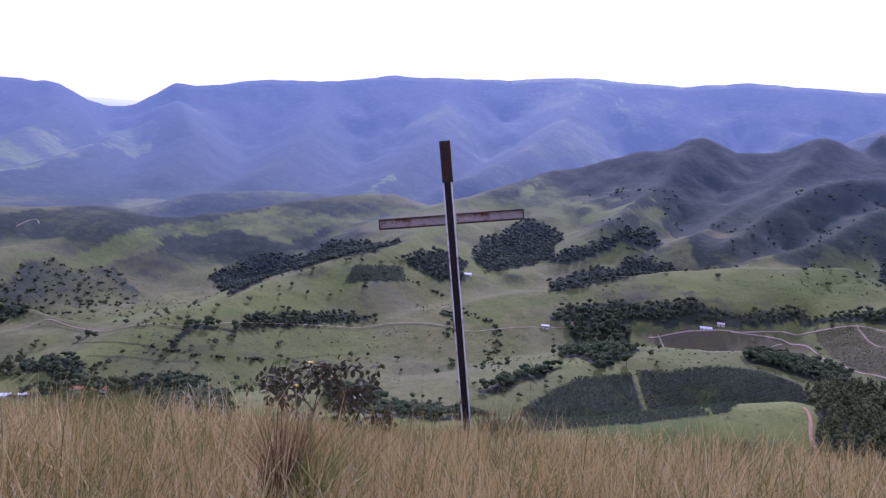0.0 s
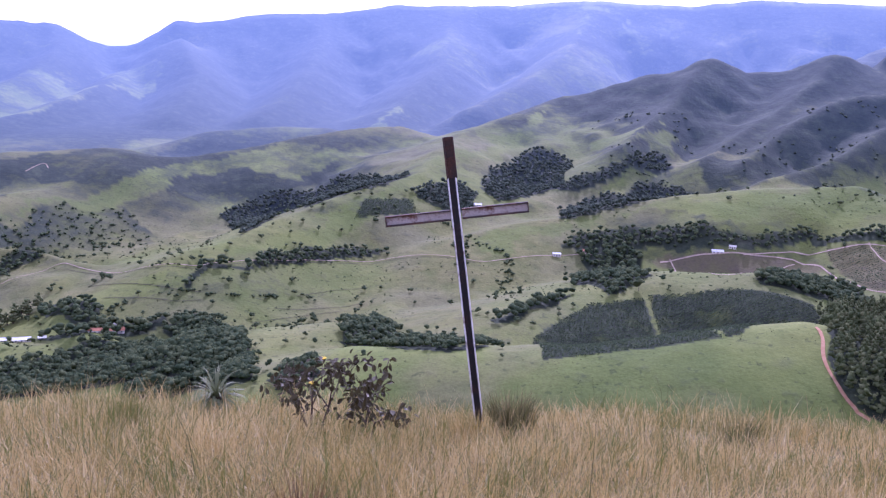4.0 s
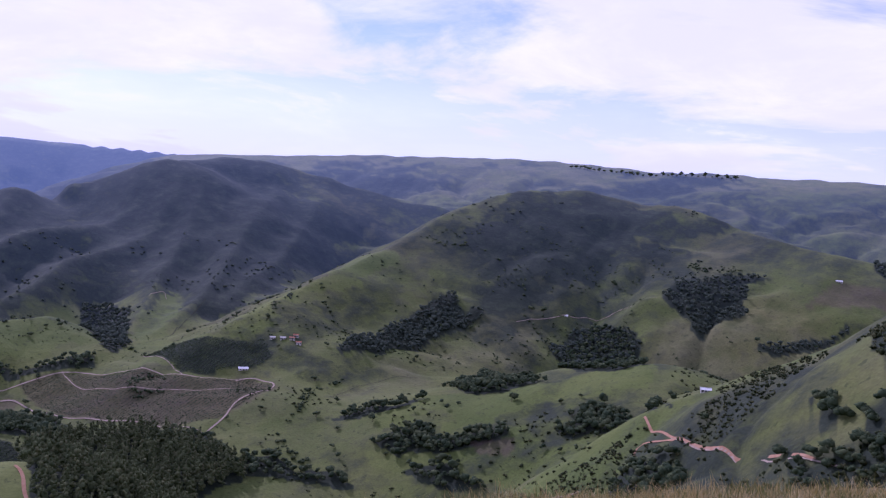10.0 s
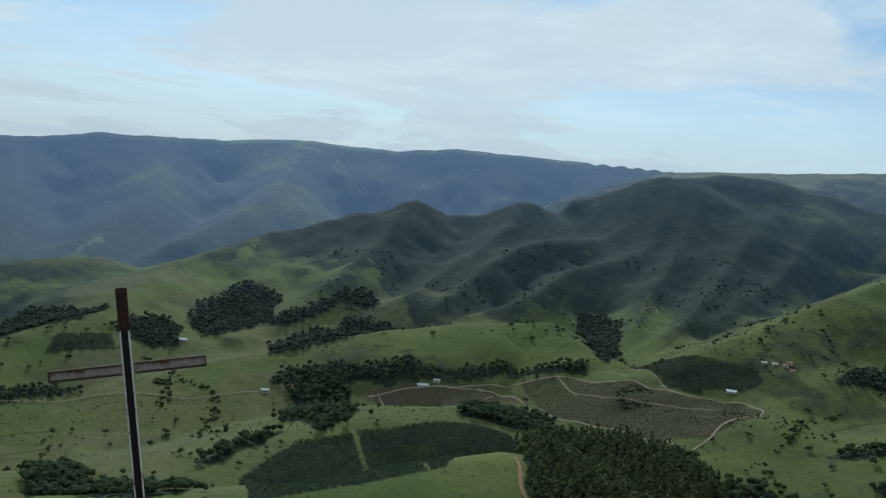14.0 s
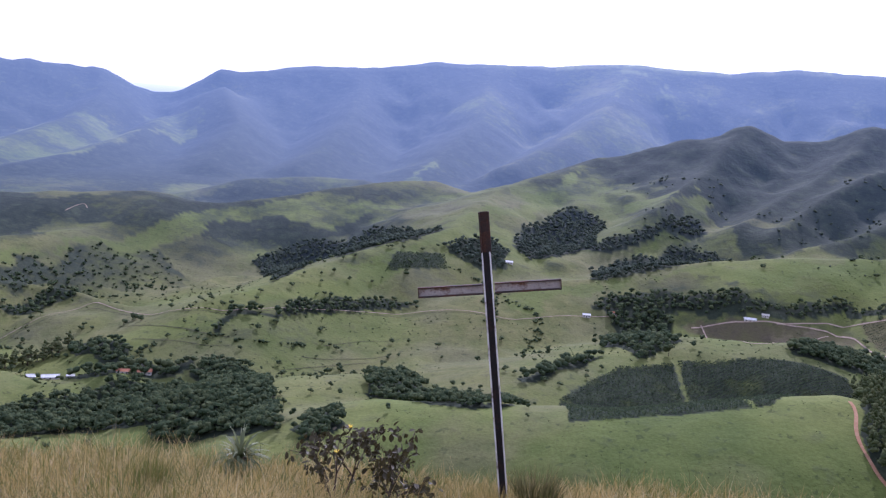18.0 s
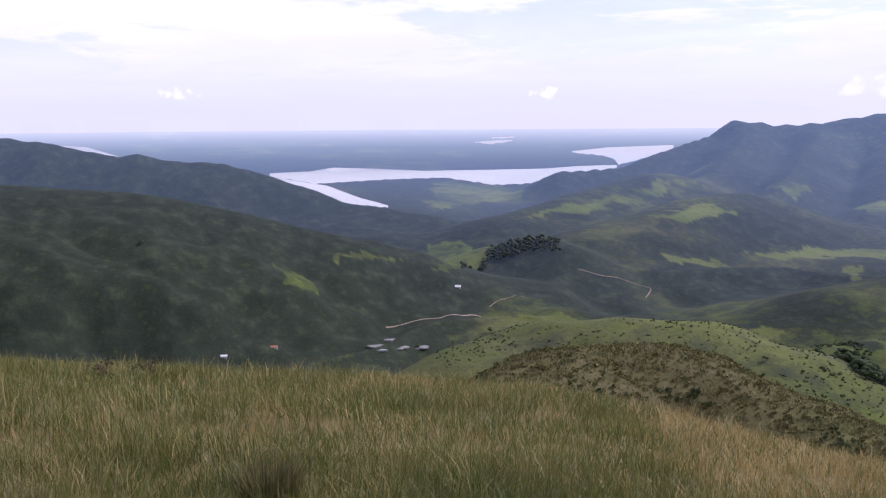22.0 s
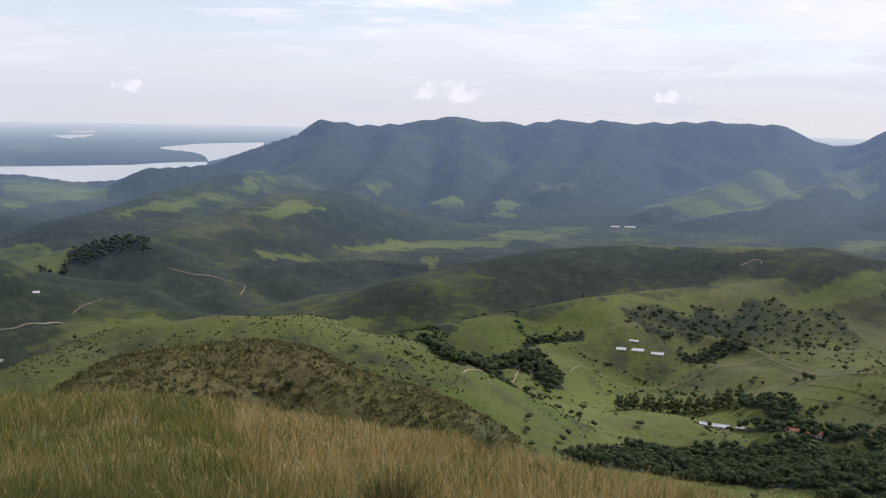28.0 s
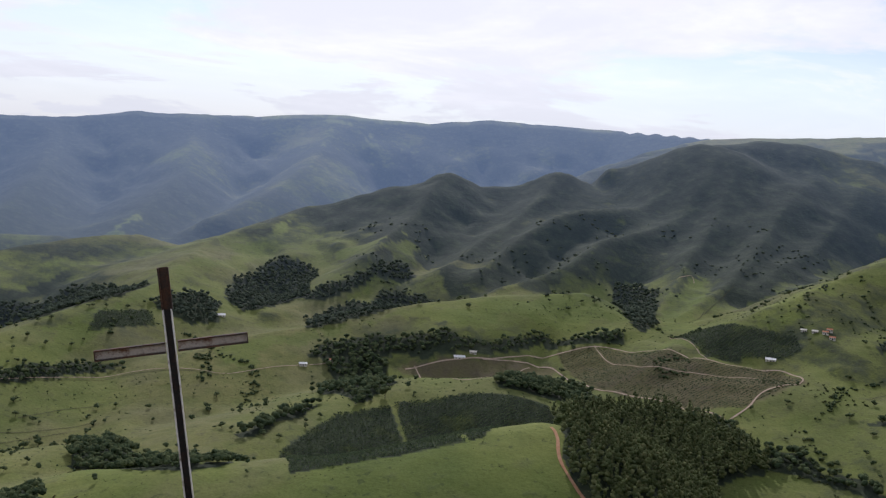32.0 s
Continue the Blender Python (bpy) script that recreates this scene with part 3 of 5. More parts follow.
WOODS.append([(127, 881), (164, 892), (181, 877), (162, 766), (139, 740), (115, 727), (109, 766)])
WOODS.append([(520, 1117), (546, 1096), (497, 966), (439, 870), (424, 861), (431, 916), (501, 1088)])
WOODS.append([(252, 750), (322, 815), (287, 711), (269, 712), (240, 725)])
WOODS.append([(-69, 624), (-65, 734), (-44, 676), (-22, 638), (-3, 622), (10, 531), (31, 623), (22, 521), (4, 518), (-24, 536), (-45, 601), (-63, 603)])
WOODS.append([(-212, 705), (-183, 715), (-138, 620), (-119, 551), (-116, 504), (-160, 538)])
WOODS.append([(-96, 515), (-82, 531), (-67, 511), (-78, 497), (-97, 504)])
WOODS.append([(27, 660), (48, 692), (79, 718), (98, 738), (99, 724), (68, 692), (42, 657)])
WOODS.append([(-221, 760), (-202, 794), (-173, 813), (-174, 806), (-199, 784), (-212, 757)])
WOODS.append([(-315, 481), (-327, 567), (-310, 608), (-285, 631), (-257, 672), (-220, 673), (-193, 703), (-161, 702), (-122, 569), (-112, 509), (-129, 500), (-163, 526), (-185, 542), (-198, 562), (-235, 575), (-272, 558), (-296, 528), (-304, 495)])
WOODS.append([(-575, 682), (-539, 693), (-498, 700), (-470, 700), (-458, 674), (-465, 654), (-499, 656)])
WOODS.append([(-335, 784), (-298, 761), (-277, 745), (-275, 717), (-303, 735), (-324, 748)])
WOODS.append([(-300, 683), (-289, 703), (-263, 712), (-234, 710), (-217, 717), (-213, 706), (-226, 690), (-250, 692), (-279, 679)])
WOODS.append([(-561, 761), (-540, 794), (-530, 817), (-515, 802), (-533, 765), (-542, 744)])
WOODS.append([(-102, 510), (-86, 527), (-71, 520), (-67, 505), (-89, 494)])
WOODS.append([(-434, 857), (-416, 912), (-396, 924), (-394, 891), (-417, 849)])
WOODS.append([(578, 713), (665, 739), (699, 752), (779, 775), (778, 748), (774, 727), (746, 708), (691, 701), (626, 695), (574, 700)])
WOODS.append([(813, 618), (860, 634), (895, 640), (886, 601), (865, 560), (656, 415), (627, 432), (628, 471)])
WOODS.append([(680, 635), (705, 623), (604, 516), (575, 525), (584, 551)])
WOODS.append([(482, 598), (515, 603), (538, 575), (553, 565), (550, 554), (519, 567), (491, 575)])
WOODS.append([(485, 534), (505, 526), (531, 467), (525, 451), (508, 472), (491, 510)])
WOODS.append([(389, 592), (423, 592), (418, 563), (439, 536), (445, 519), (430, 525), (403, 556), (378, 575)])
WOODS.append([(474, 492), (495, 480), (489, 458), (486, 440), (471, 461), (466, 477)])
WOODS.append([(555, 423), (564, 403), (577, 371), (485, 302), (468, 291), (563, 377), (552, 403)])
WOODS.append([(396, 275), (408, 271), (395, 246), (362, 223), (375, 248)])
WOODS.append([(361, 699), (389, 673), (404, 636), (396, 599), (373, 586), (357, 617), (363, 672)])
WOODS.append([(246, 737), (318, 813), (342, 756), (331, 721), (298, 713), (269, 723)])
WOODS.append([(926, 573), (978, 592), (1015, 551), (1028, 520), (947, 498), (903, 494), (883, 495), (888, 519), (910, 548)])
WOODS.append([(814, 626), (851, 640), (890, 624), (875, 568), (846, 534), (833, 566), (638, 466)])
WOODS.append([(647, 617), (694, 641), (719, 620), (605, 497), (583, 513), (576, 542)])
WOODS.append([(676, 750), (729, 741), (786, 732), (795, 716), (728, 706), (659, 713)])
WOODS.append([(905, 440), (943, 420), (998, 392), (920, 409), (893, 427)])
WOODS.append([(397, 183), (389, 161), (383, 134), (375, 124), (381, 155), (388, 173)])
WOODS.append([(367, 141), (367, 128), (362, 104), (354, 86), (342, 73), (332, 85), (334, 101), (351, 124)])
WOODS.append([(372, 178), (366, 158), (362, 137), (349, 125), (350, 152)])
WOODS.append([(484, 533), (509, 521), (531, 464), (521, 450), (502, 491), (479, 515)])
WOODS.append([(553, 421), (576, 398), (483, 294), (463, 275), (566, 382), (553, 410)])
WOODS.append([(1106, 424), (1530, 501), (1529, 410), (1532, 343), (1548, 305), (1436, 459), (1084, 401)])
WOODS.append([(-636, 684), (-600, 694), (-559, 705), (-523, 710), (-470, 699), (-462, 670), (-492, 645), (-405, 480), (-425, 468)])
WOODS.append([(-1063, 501), (-1214, 619), (-1199, 677), (-1165, 708), (-1124, 699), (-1154, 667), (-1178, 608)])
SCRUB.append([(207, 1435), (363, 1456), (477, 1469), (553, 1453), (648, 1452), (764, 1418), (925, 1437), (646, 995), (665, 1086), (679, 1170), (646, 1210), (593, 1248), (509, 1172), (460, 1164), (405, 1179), (337, 1185), (285, 1282), (234, 1340)])
SCRUB.append([(365, 1187), (470, 1190), (557, 1169), (630, 1180), (566, 1088), (516, 1115), (422, 1086), (343, 1052), (302, 1107), (284, 1136)])
SCRUB.append([(728, 1125), (925, 1437), (976, 1309), (1015, 1206), (1128, 1223), (923, 1147), (776, 1060), (649, 978)])
SCRUB.append([(584, 978), (604, 1011), (709, 1094), (822, 1097), (705, 1012), (631, 971)])
SCRUB.append([(869, 1222), (925, 1223), (954, 1187), (877, 1144), (823, 1142)])
SCRUB.append([(750, 1135), (782, 1096), (752, 1053), (695, 1036)])
SCRUB.append([(941, 859), (995, 869), (1086, 814), (1128, 745), (1141, 652), (1131, 601), (1063, 646), (1025, 709), (964, 753), (918, 750), (868, 777), (882, 830)])
SCRUB.append([(918, 750), (964, 753), (1025, 709), (1042, 667), (969, 684), (917, 713)])
# two slopes darkened with scrub cover in place of cloud shadow
SCRUB.append([(717, 781), (826, 773), (883, 719), (875, 678), (763, 677), (697, 732)])
SCRUB.append([(860, 770), (957, 747), (1050, 655), (1032, 546), (944, 585), (908, 706)])
SCRUB.append([(-514, 883), (-497, 964), (-464, 1011), (-419, 1073), (-362, 1096), (-335, 1040), (-323, 986), (-378, 975), (-424, 929), (-459, 869), (-495, 851)])
SCRUB.append([(-622, 737), (-748, 887), (-691, 1014), (-648, 1139), (-542, 1173), (-424, 1158), (-493, 1072), (-544, 899), (-598, 786)])
SCRUB.append([(-549, 908), (-645, 1133), (-542, 1173), (-435, 1208), (-457, 1658), (-365, 1214), (-385, 1159), (-470, 1103), (-554, 1043)])
SCRUB.append([(-1090, 802), (-1125, 910), (-1028, 1052), (-979, 1273), (-667, 1113), (-525, 1150), (-534, 1094), (-601, 1008), (-648, 899), (-640, 767), (-654, 704), (-781, 711), (-914, 722), (-999, 700)])
SCRUB.append([(-1174, 906), (-1209, 1001), (-1190, 1108), (-1138, 1035), (-1122, 929)])
SCRUB.append([(-374, 1211), (-512, 1654), (-438, 1675), (-450, 1654)])
LIGHT.append([(137, 953), (239, 955), (324, 956), (361, 976), (475, 1091), (502, 1083), (425, 903), (380, 899), (309, 913), (235, 938), (186, 952), (144, 931)])
LIGHT.append([(492, 943), (552, 1032), (608, 1075), (588, 983), (531, 925), (458, 852), (436, 859)])
LIGHT.append([(203, 1161), (197, 1279), (236, 1274), (242, 1205)])
LIGHT.append([(237, 1213), (280, 1260), (313, 1253), (266, 1196)])
LIGHT.append([(211, 1143), (250, 1181), (293, 1198), (269, 1153), (213, 1121)])
LIGHT.append([(448, 834), (488, 772), (568, 856), (593, 829), (687, 873), (788, 935), (752, 850), (609, 811), (563, 797), (508, 773), (446, 764)])
LIGHT.append([(493, 613), (550, 575), (590, 493), (638, 430), (657, 411), (605, 378), (570, 426), (532, 495), (491, 574)])
LIGHT.append([(451, 552), (490, 510), (530, 441), (566, 379), (473, 303), (406, 259), (502, 416), (490, 454), (464, 510)])
LIGHT.append([(-237, 822), (-191, 854), (-142, 931), (-94, 973), (-44, 1053), (-37, 1038), (-83, 967), (-100, 933), (-126, 899), (-167, 855), (-195, 818)])
LIGHT.append([(-368, 1193), (-320, 1255), (-262, 1302), (-192, 1317), (-117, 1314), (-179, 1244), (-276, 1213), (-353, 1148)])
LIGHT.append([(152, 1094), (199, 1125), (264, 1178), (267, 1159), (204, 1117), (161, 1084)])
LIGHT.append([(30, 900), (85, 930), (135, 960), (132, 930), (83, 900), (40, 878)])
LIGHT.append([(-179, 2088), (-159, 2278), (-134, 2275), (-147, 2128), (-110, 1428)])
LIGHT.append([(-24, 1152), (31, 1270), (103, 1373), (148, 1417), (109, 1323), (31, 1194)])
LIGHT.append([(-613, 727), (-561, 824), (-511, 963), (-431, 1101), (-355, 1185), (-284, 1232), (-363, 1119), (-470, 1022), (-518, 913), (-552, 812), (-580, 731)])
LIGHT.append([(-391, 464), (-479, 665), (-462, 767), (-252, 789), (-206, 772), (-287, 745), (-312, 721), (-353, 671), (-348, 512)])
LIGHT.append([(-325, 636), (-316, 720), (-308, 746), (-269, 726), (-299, 704)])
LIGHT.append([(-1138, 1035), (-1143, 1169), (-1105, 1436), (-1037, 1621), (-996, 1464), (-1036, 1267), (-1107, 1133)])
LIGHT.append([(-1028, 1052), (-1018, 1132), (-805, 928), (-968, 1064)])
LIGHT.append([(-1258, 937), (-1328, 1100), (-1273, 1105), (-1238, 978)])
LIGHT.append([(-1617, 1504), (-1657, 1615), (-1597, 1631), (-1509, 1471)])
LIGHT.append([(-1226, 1516), (-1333, 1707), (-1299, 1725), (-1192, 1546)])
LIGHT.append([(-1459, 1600), (-1431, 1645), (-1277, 1542), (-1337, 1520)])
LIGHT.append([(-1117, 1932), (-1203, 2437), (-1044, 2541), (-880, 2386), (-854, 1998), (-922, 1800)])
LIGHT.append([(-1027, 2777), (-852, 2789), (-775, 2553), (-856, 2438)])
LIGHT.append([(-1426, 1962), (-1342, 1963), (-1295, 1968), (-1311, 1872)])
LIGHT.append([(-1143, 871), (-1101, 956), (-1078, 946), (-1087, 879)])
LIGHT.append([(-1405, 804), (-1473, 987), (-1631, 1260), (-1611, 1303), (-1484, 1067), (-1391, 888)])
SCRUB.append([(-951, 114), (-972, 186), (-946, 263), (-916, 266), (-911, 195), (-922, 131)])
SCRUB.append([(-953, -38), (-939, 12), (-935, 52), (-918, 1), (-938, -34)])
SCRUB.append([(-1070, 47), (-1101, 123), (-995, 155), (-972, 186), (-962, 105), (-1024, 61)])
SCRUB.append([(-1042, 454), (-1196, 594), (-1161, 705), (-1053, 784), (-782, 711), (-943, 484), (-935, 404)])
LIGHT.append([(-2401, 1056), (-2579, 1227), (-2422, 1274), (-1993, 1129), (-2007, 1082), (-1914, 909), (-1797, 788)])
LIGHT.append([(-1380, 603), (-1351, 656), (-1201, 629), (-1082, 511), (-1051, 457)])
LIGHT.append([(-1018, 233), (-1011, 255), (-1003, 318), (-968, 294), (-980, 248)])
LIGHT.append([(-1061, 354), (-1082, 408), (-1086, 446), (-1054, 411), (-1044, 347)])
SOIL.append([(344, 867), (382, 860), (443, 758), (491, 719), (491, 682), (420, 662), (397, 677), (372, 729), (344, 788)])
SOIL.append([(189, 871), (201, 879), (328, 854), (336, 847), (254, 748), (214, 856)])
SOIL.append([(987, 448), (1039, 438), (1062, 405), (1061, 351), (1019, 395)])
SOIL.append([(515, 478), (528, 444), (516, 438), (508, 461)])
ROWS.append([(61, 637), (108, 709), (152, 725), (152, 508), (121, 507), (54, 499)])
ROWS.append([(157, 730), (220, 728), (277, 706), (274, 685), (162, 509), (154, 508)])
ROWS.append([(453, 843), (498, 789), (531, 759), (522, 737), (501, 733), (445, 763)])
ROWS.append([(-96, 938), (-88, 981), (-40, 1008), (-35, 972)])
ROWS.append([(374, 515), (406, 520), (432, 496), (440, 466), (433, 469)])
ROWS.append([(344, 867), (382, 860), (443, 758), (491, 719), (491, 682), (420, 662), (397, 677), (372, 729), (344, 788)])
GUMS = [(275, 689), (307, 714), (354, 720), (376, 683), (387, 642), (396, 587), (384, 567), (346, 566), (286, 463), (249, 442), (210, 436), (201, 451), (199, 480)]
SLOPE = [(424, 55), (431, 82), (452, 120), (441, 143), (433, 164), (378, 124), (368, 135), (361, 146), (346, 135), (335, 105), (334, 86), (150, 35), (250, 10), (400, 10)]  # scrub on the near hillside
TRACKS.append((3.0, [(205, 875), (207, 863), (216, 758), (233, 754), (285, 848)]))
TRACKS.append((3.4, [(413, 270), (439, 282), (428, 265), (413, 244)]))
TRACKS.append((3.3, [(463, 295), (437, 267), (414, 245), (387, 205), (372, 175), (355, 150)]))
TRACKS.append((2.6, [(447, 451), (468, 432), (420, 347), (402, 291)]))
TRACKS.append((2.0, [(808, 687), (849, 670), (893, 646), (919, 624), (918, 580)]))
TRACKS.append((3.0, [(-395, 467), (-428, 539), (-492, 661), (-474, 670)]))
TRACKS.append((2.2, [(-474, 711), (-482, 743), (-421, 798), (-361, 872), (-256, 800), (-211, 789), (-177, 817), (-112, 856), (-63, 880), (27, 855), (98, 882), (140, 884)]))
TRACKS.append((1.7, [(-476, 734), (-418, 792), (-356, 860), (-253, 794), (-210, 785), (-176, 813), (-111, 852), (-62, 874), (27, 852)]))
TRACKS.append((1.8, [(-309, 802), (-255, 768), (-220, 754), (-198, 753)]))
TRACKS.append((1.8, [(-280, 755), (-241, 744), (-215, 738), (-195, 743)]))
TRACKS.append((5, [(203, 510), (203, 497), (196, 481), (196, 459), (199, 442), (207, 435)]))
TRACKS.append((4, [(196, 873), (233, 872), (263, 870), (333, 851), (342, 782), (371, 727), (399, 662), (401, 649)]))
TRACKS.append((4, [(396, 644), (401, 649), (424, 659), (447, 678), (492, 683), (495, 716), (442, 757), (387, 859), (343, 866), (267, 867)]))
TRACKS.append((2, [(419, 251), (401, 228), (360, 160), (344, 130)]))
TRACKS.append((4, [(-943, 361), (-956, 414), (-984, 482), (-977, 493)]))
TRACKS.append((2, [(451, 846), (444, 771), (443, 758)]))
TRACKS.append((1.5, [(-139, 753), (-104, 765), (-69, 784)]))
TRACKS.append((1.5, [(-126, 781), (-92, 810), (-64, 820)]))
TRACKS.append((1.5, [(-151, 724), (-119, 747), (-86, 765)]))
TRACKS.append((1.5, [(521, 647), (568, 659), (598, 656), (621, 642)]))
TRACKS.append((1.6, [(536, 933), (588, 983), (611, 1002)]))
TRACKS.append((1.6, [(478, 891), (521, 918), (540, 940)]))
TRACKS.append((2.6, [(-1089, 694), (-1072, 717), (-1073, 752), (-1046, 784), (-1020, 754)]))
TRACKS.append((2.4, [(-996, 512), (-1007, 538), (-1014, 570)]))
TRACKS.append((2.4, [(-504, 1124), (-499, 1143), (-493, 1155), (-484, 1141)]))
TRACKS.append((2.0, [(563, 1052), (594, 1071), (585, 1049)]))
TRACKS.append((2.2, [(254, 748), (298, 847), (314, 852)]))
TRACKS.append((2.2, [(380, 862), (378, 827), (392, 771), (462, 708)]))
FACE = [(-514, 883), (-497, 964), (-464, 1011), (-419, 1073), (-362, 1096), (-335, 1040), (-323, 986), (-378, 975), (-424, 929), (-459, 869), (-495, 851)]  # scrubby face of the long ridge

# ---- the ground: one sheet to the far hills, and the backdrop beyond it ----
def grid_mesh(name, az, radii, material):
    a, r = np.meshgrid(np.radians(az), radii, indexing="ij")
    x, y = r * np.sin(a), r * np.cos(a)
    z = relief(x, y)
    na, nr = a.shape
    index = np.arange(na * nr).reshape(na, nr)
    quads = np.stack([index[:-1, :-1], index[:-1, 1:], index[1:, 1:], index[1:, :-1]], -1).reshape(-1, 4)[:, ::-1]
    mesh = bpy.data.meshes.new(name)
    mesh.vertices.add(na * nr)
    mesh.vertices.foreach_set("co", np.stack([x, y, z], -1).ravel())
    mesh.loops.add(quads.size)
    mesh.loops.foreach_set("vertex_index", quads.ravel().astype(np.int32))
    mesh.polygons.add(len(quads))
    mesh.polygons.foreach_set("loop_start", (np.arange(len(quads)) * 4).astype(np.int32))
    mesh.polygons.foreach_set("loop_total", np.full(len(quads), 4, np.int32))
    mesh.update(calc_edges=True)
    mesh.polygons.foreach_set("use_smooth", np.ones(len(quads), bool))
    layer = mesh.attributes.new("cover", "FLOAT_COLOR", "POINT")
    layer.data.foreach_set("color", cover(x.ravel(), y.ravel(), z.ravel()).astype(np.float32).ravel())
    mesh.materials.append(material)
    return new(name, mesh)


def steepness(x, y):
    e = 6.0
    return np.hypot(relief(x + e, y) - relief(x - e, y), relief(x, y + e) - relief(x, y - e)) / (2 * e)


def inside(x, y, outline, ragged=0.0):
    """Which places lie in a plan outline, with a ragged edge."""
    p = np.array(outline, float)
    found = np.zeros(x.shape, bool)
    box = (x > p[:, 0].min() - 30) & (x < p[:, 0].max() + 30) & (y > p[:, 1].min() - 30) & (y < p[:, 1].max() + 30)
    if not box.any():
        return found
    u, v = x[box], y[box]
    if ragged:
        u, v = u + ragged * fbm(u, v, 45, 3, 101), v + ragged * fbm(u, v, 45, 3, 111)
    odd = np.zeros(u.shape, bool)
    for (x0, y0), (x1, y1) in zip(p, np.roll(p, -1, 0)):
        if y0 != y1:
            odd ^= ((y0 > v) != (y1 > v)) & (u < (x1 - x0) * (v - y0) / (y1 - y0) + x0)
    found[box] = odd
    return found


def cover(x, y, z):
    """Land cover: scrub (on the mountains also painted cloud shadow), dryness, bare soil and straw litter under the
    long grass.
    """
    az, r = np.degrees(np.arctan2(x, y)), np.hypot(x, y)
    wide, mid = fbm(x, y, 330, 3, 61), fbm(x, y, 110, 3, 71)
    steep = smooth(0.25, 0.45, steepness(x, y))
    scrub = 0.08 + 0.18 * wide + 0.20 * mid + 0.26 * steep * smooth(560, 800, r)
    # mountain scrub: dense growth, thickened to paint in cloud shadow
    scrub += 0.80 * smooth(-140, -75, z) * smooth(1000, 1200, r) * smooth(-12, 0, az) * (0.3 + 0.7 * smooth(37, 31, az))
    scrub += 0.55 * smooth(1080, 1250, r) * smooth(5, -8, az)
    # left-hand mountains: their cloud shadow is put into the scrub too
    scrub += 1.0 * smooth(-58, -68, az) * smooth(760, 980, r)
    scrub += (0.22 + 0.3 * mid) * smooth(48, 56, az) * smooth(120, 200, r) * (1 - smooth(480, 560, r))
    scrub = np.where((r < 600) & (az > -30) & (az < 30), 0.02 + 0.1 * mid, scrub)
    scrub = np.where(inside(x, y, SLOPE, 14), 0.95 + 0.5 * mid, scrub)
    far = 0.82 + 0.2 * smooth(5, -5, az) + 0.25 * wide + 0.25 * mid - np.where(az > 0, 0.5, 0.12) * smooth(-20, 120, z) * smooth(0.3, 0.1, steep)
    scrub = np.where(r > 1900, far, scrub)
    scrub = np.where((r > 1900) & (az > 28), scrub - 0.22 + 0.35 * wide, scrub)
    soil = np.zeros(x.shape)
    dark, fresh = np.zeros(x.shape, bool), np.zeros(x.shape, bool)
    for outline in SCRUB:
        scrub = np.where(inside(x, y, outline, 26), np.maximum(scrub, 0.62 + 0.38 * smooth(1050, 1250, r) + 0.35 * mid), scrub)
    for outline in LIGHT:
        lit = inside(x, y, outline, 20)
        fresh |= lit
        scrub = np.where(lit, np.where((r > 1700) | (az < -60), 0.46, np.where(r > 1080, 0.20, 0.03)) + 0.3 * mid, scrub)
    for outline in WOODS:
        dark |= inside(x, y, outline, 9)
    dark |= inside(x, y, GUMS, 2)
    for outline in SOIL:
        soil = np.where(inside(x, y, outline, 3), 0.5, soil)
    for outline in ROWS[:-1]:
        scrub = np.where(inside(x, y, outline, 2), 0.85, scrub)
    scrub = np.where(dark, 1.0, scrub)
    near = smooth(260, 60, r)
    knob = smooth(70, 85, r) * smooth(160, 140, r) * smooth(-38, -44, az) * smooth(-68, -62, az)
    soil = np.maximum(soil, knob * (0.06 + 0.15 * fbm(x, y, 14, 3, 83)))
    scrub = scrub * (1 - near) + near * (0.30 + 0.35 * fbm(x, y, 20, 3, 81))
    scrub = np.maximum(scrub, 0.35 * knob)
    dry = np.clip(0.40 + 0.9 * fbm(x, y, 150, 3, 91), 0, 1) * (1 - near) + near * (0.95 - 0.1 * knob)
    dry = np.where(fresh, 0.25 * dry, np.where(r > 590, np.maximum(dry, 0.3), dry))
    dry = np.where((r > 260) & (r < 590) & (az > -30) & (az < 30), np.clip(0.02 + 0.55 * fbm(x, y, 45, 3, 93), 0, 1), dry)
    dry = np.where((r > 1900) & (az > 28), 0.9, dry)
    return np.stack([np.clip(scrub, 0, 1), dry, soil, np.maximum(smooth(70, 40, r), 0.35 * knob)], -1)


FINE_AZ = np.concatenate([np.arange(-180, -108, 4.0), np.arange(-108, 88, 0.21), np.arange(88, 180.1, 4.0)])
NEAR_R = np.concatenate([[0.001], np.geomspace(0.5, 60, 70)[:-1], np.geomspace(60, 430, 45)[:-1], np.geomspace(430, 1054, 170)])
tagged(grid_mesh("ground", FINE_AZ, NEAR_R, LAND), "rolling green pasture land with scrub and grassy hilltop", "ground", kind="structure")
tagged(grid_mesh("backdrop", FINE_AZ, np.concatenate([np.geomspace(1050, 1900, 95)[:-1], np.geomspace(1900, 4950, 90)]), DISTANCE), "far mountains and plain glowing with painted blue haze", "mountains", kind="structure")

# ---- building tools ----
def mesh_from(name, verts, faces, material, flat=True):
    mesh = bpy.data.meshes.new(name)
    mesh.from_pydata([tuple(v) for v in verts], [], [tuple(f) for f in faces])
    mesh.materials.append(material)
    if not flat:
        mesh.polygons.foreach_set("use_smooth", np.ones(len(mesh.polygons), bool))
    return mesh


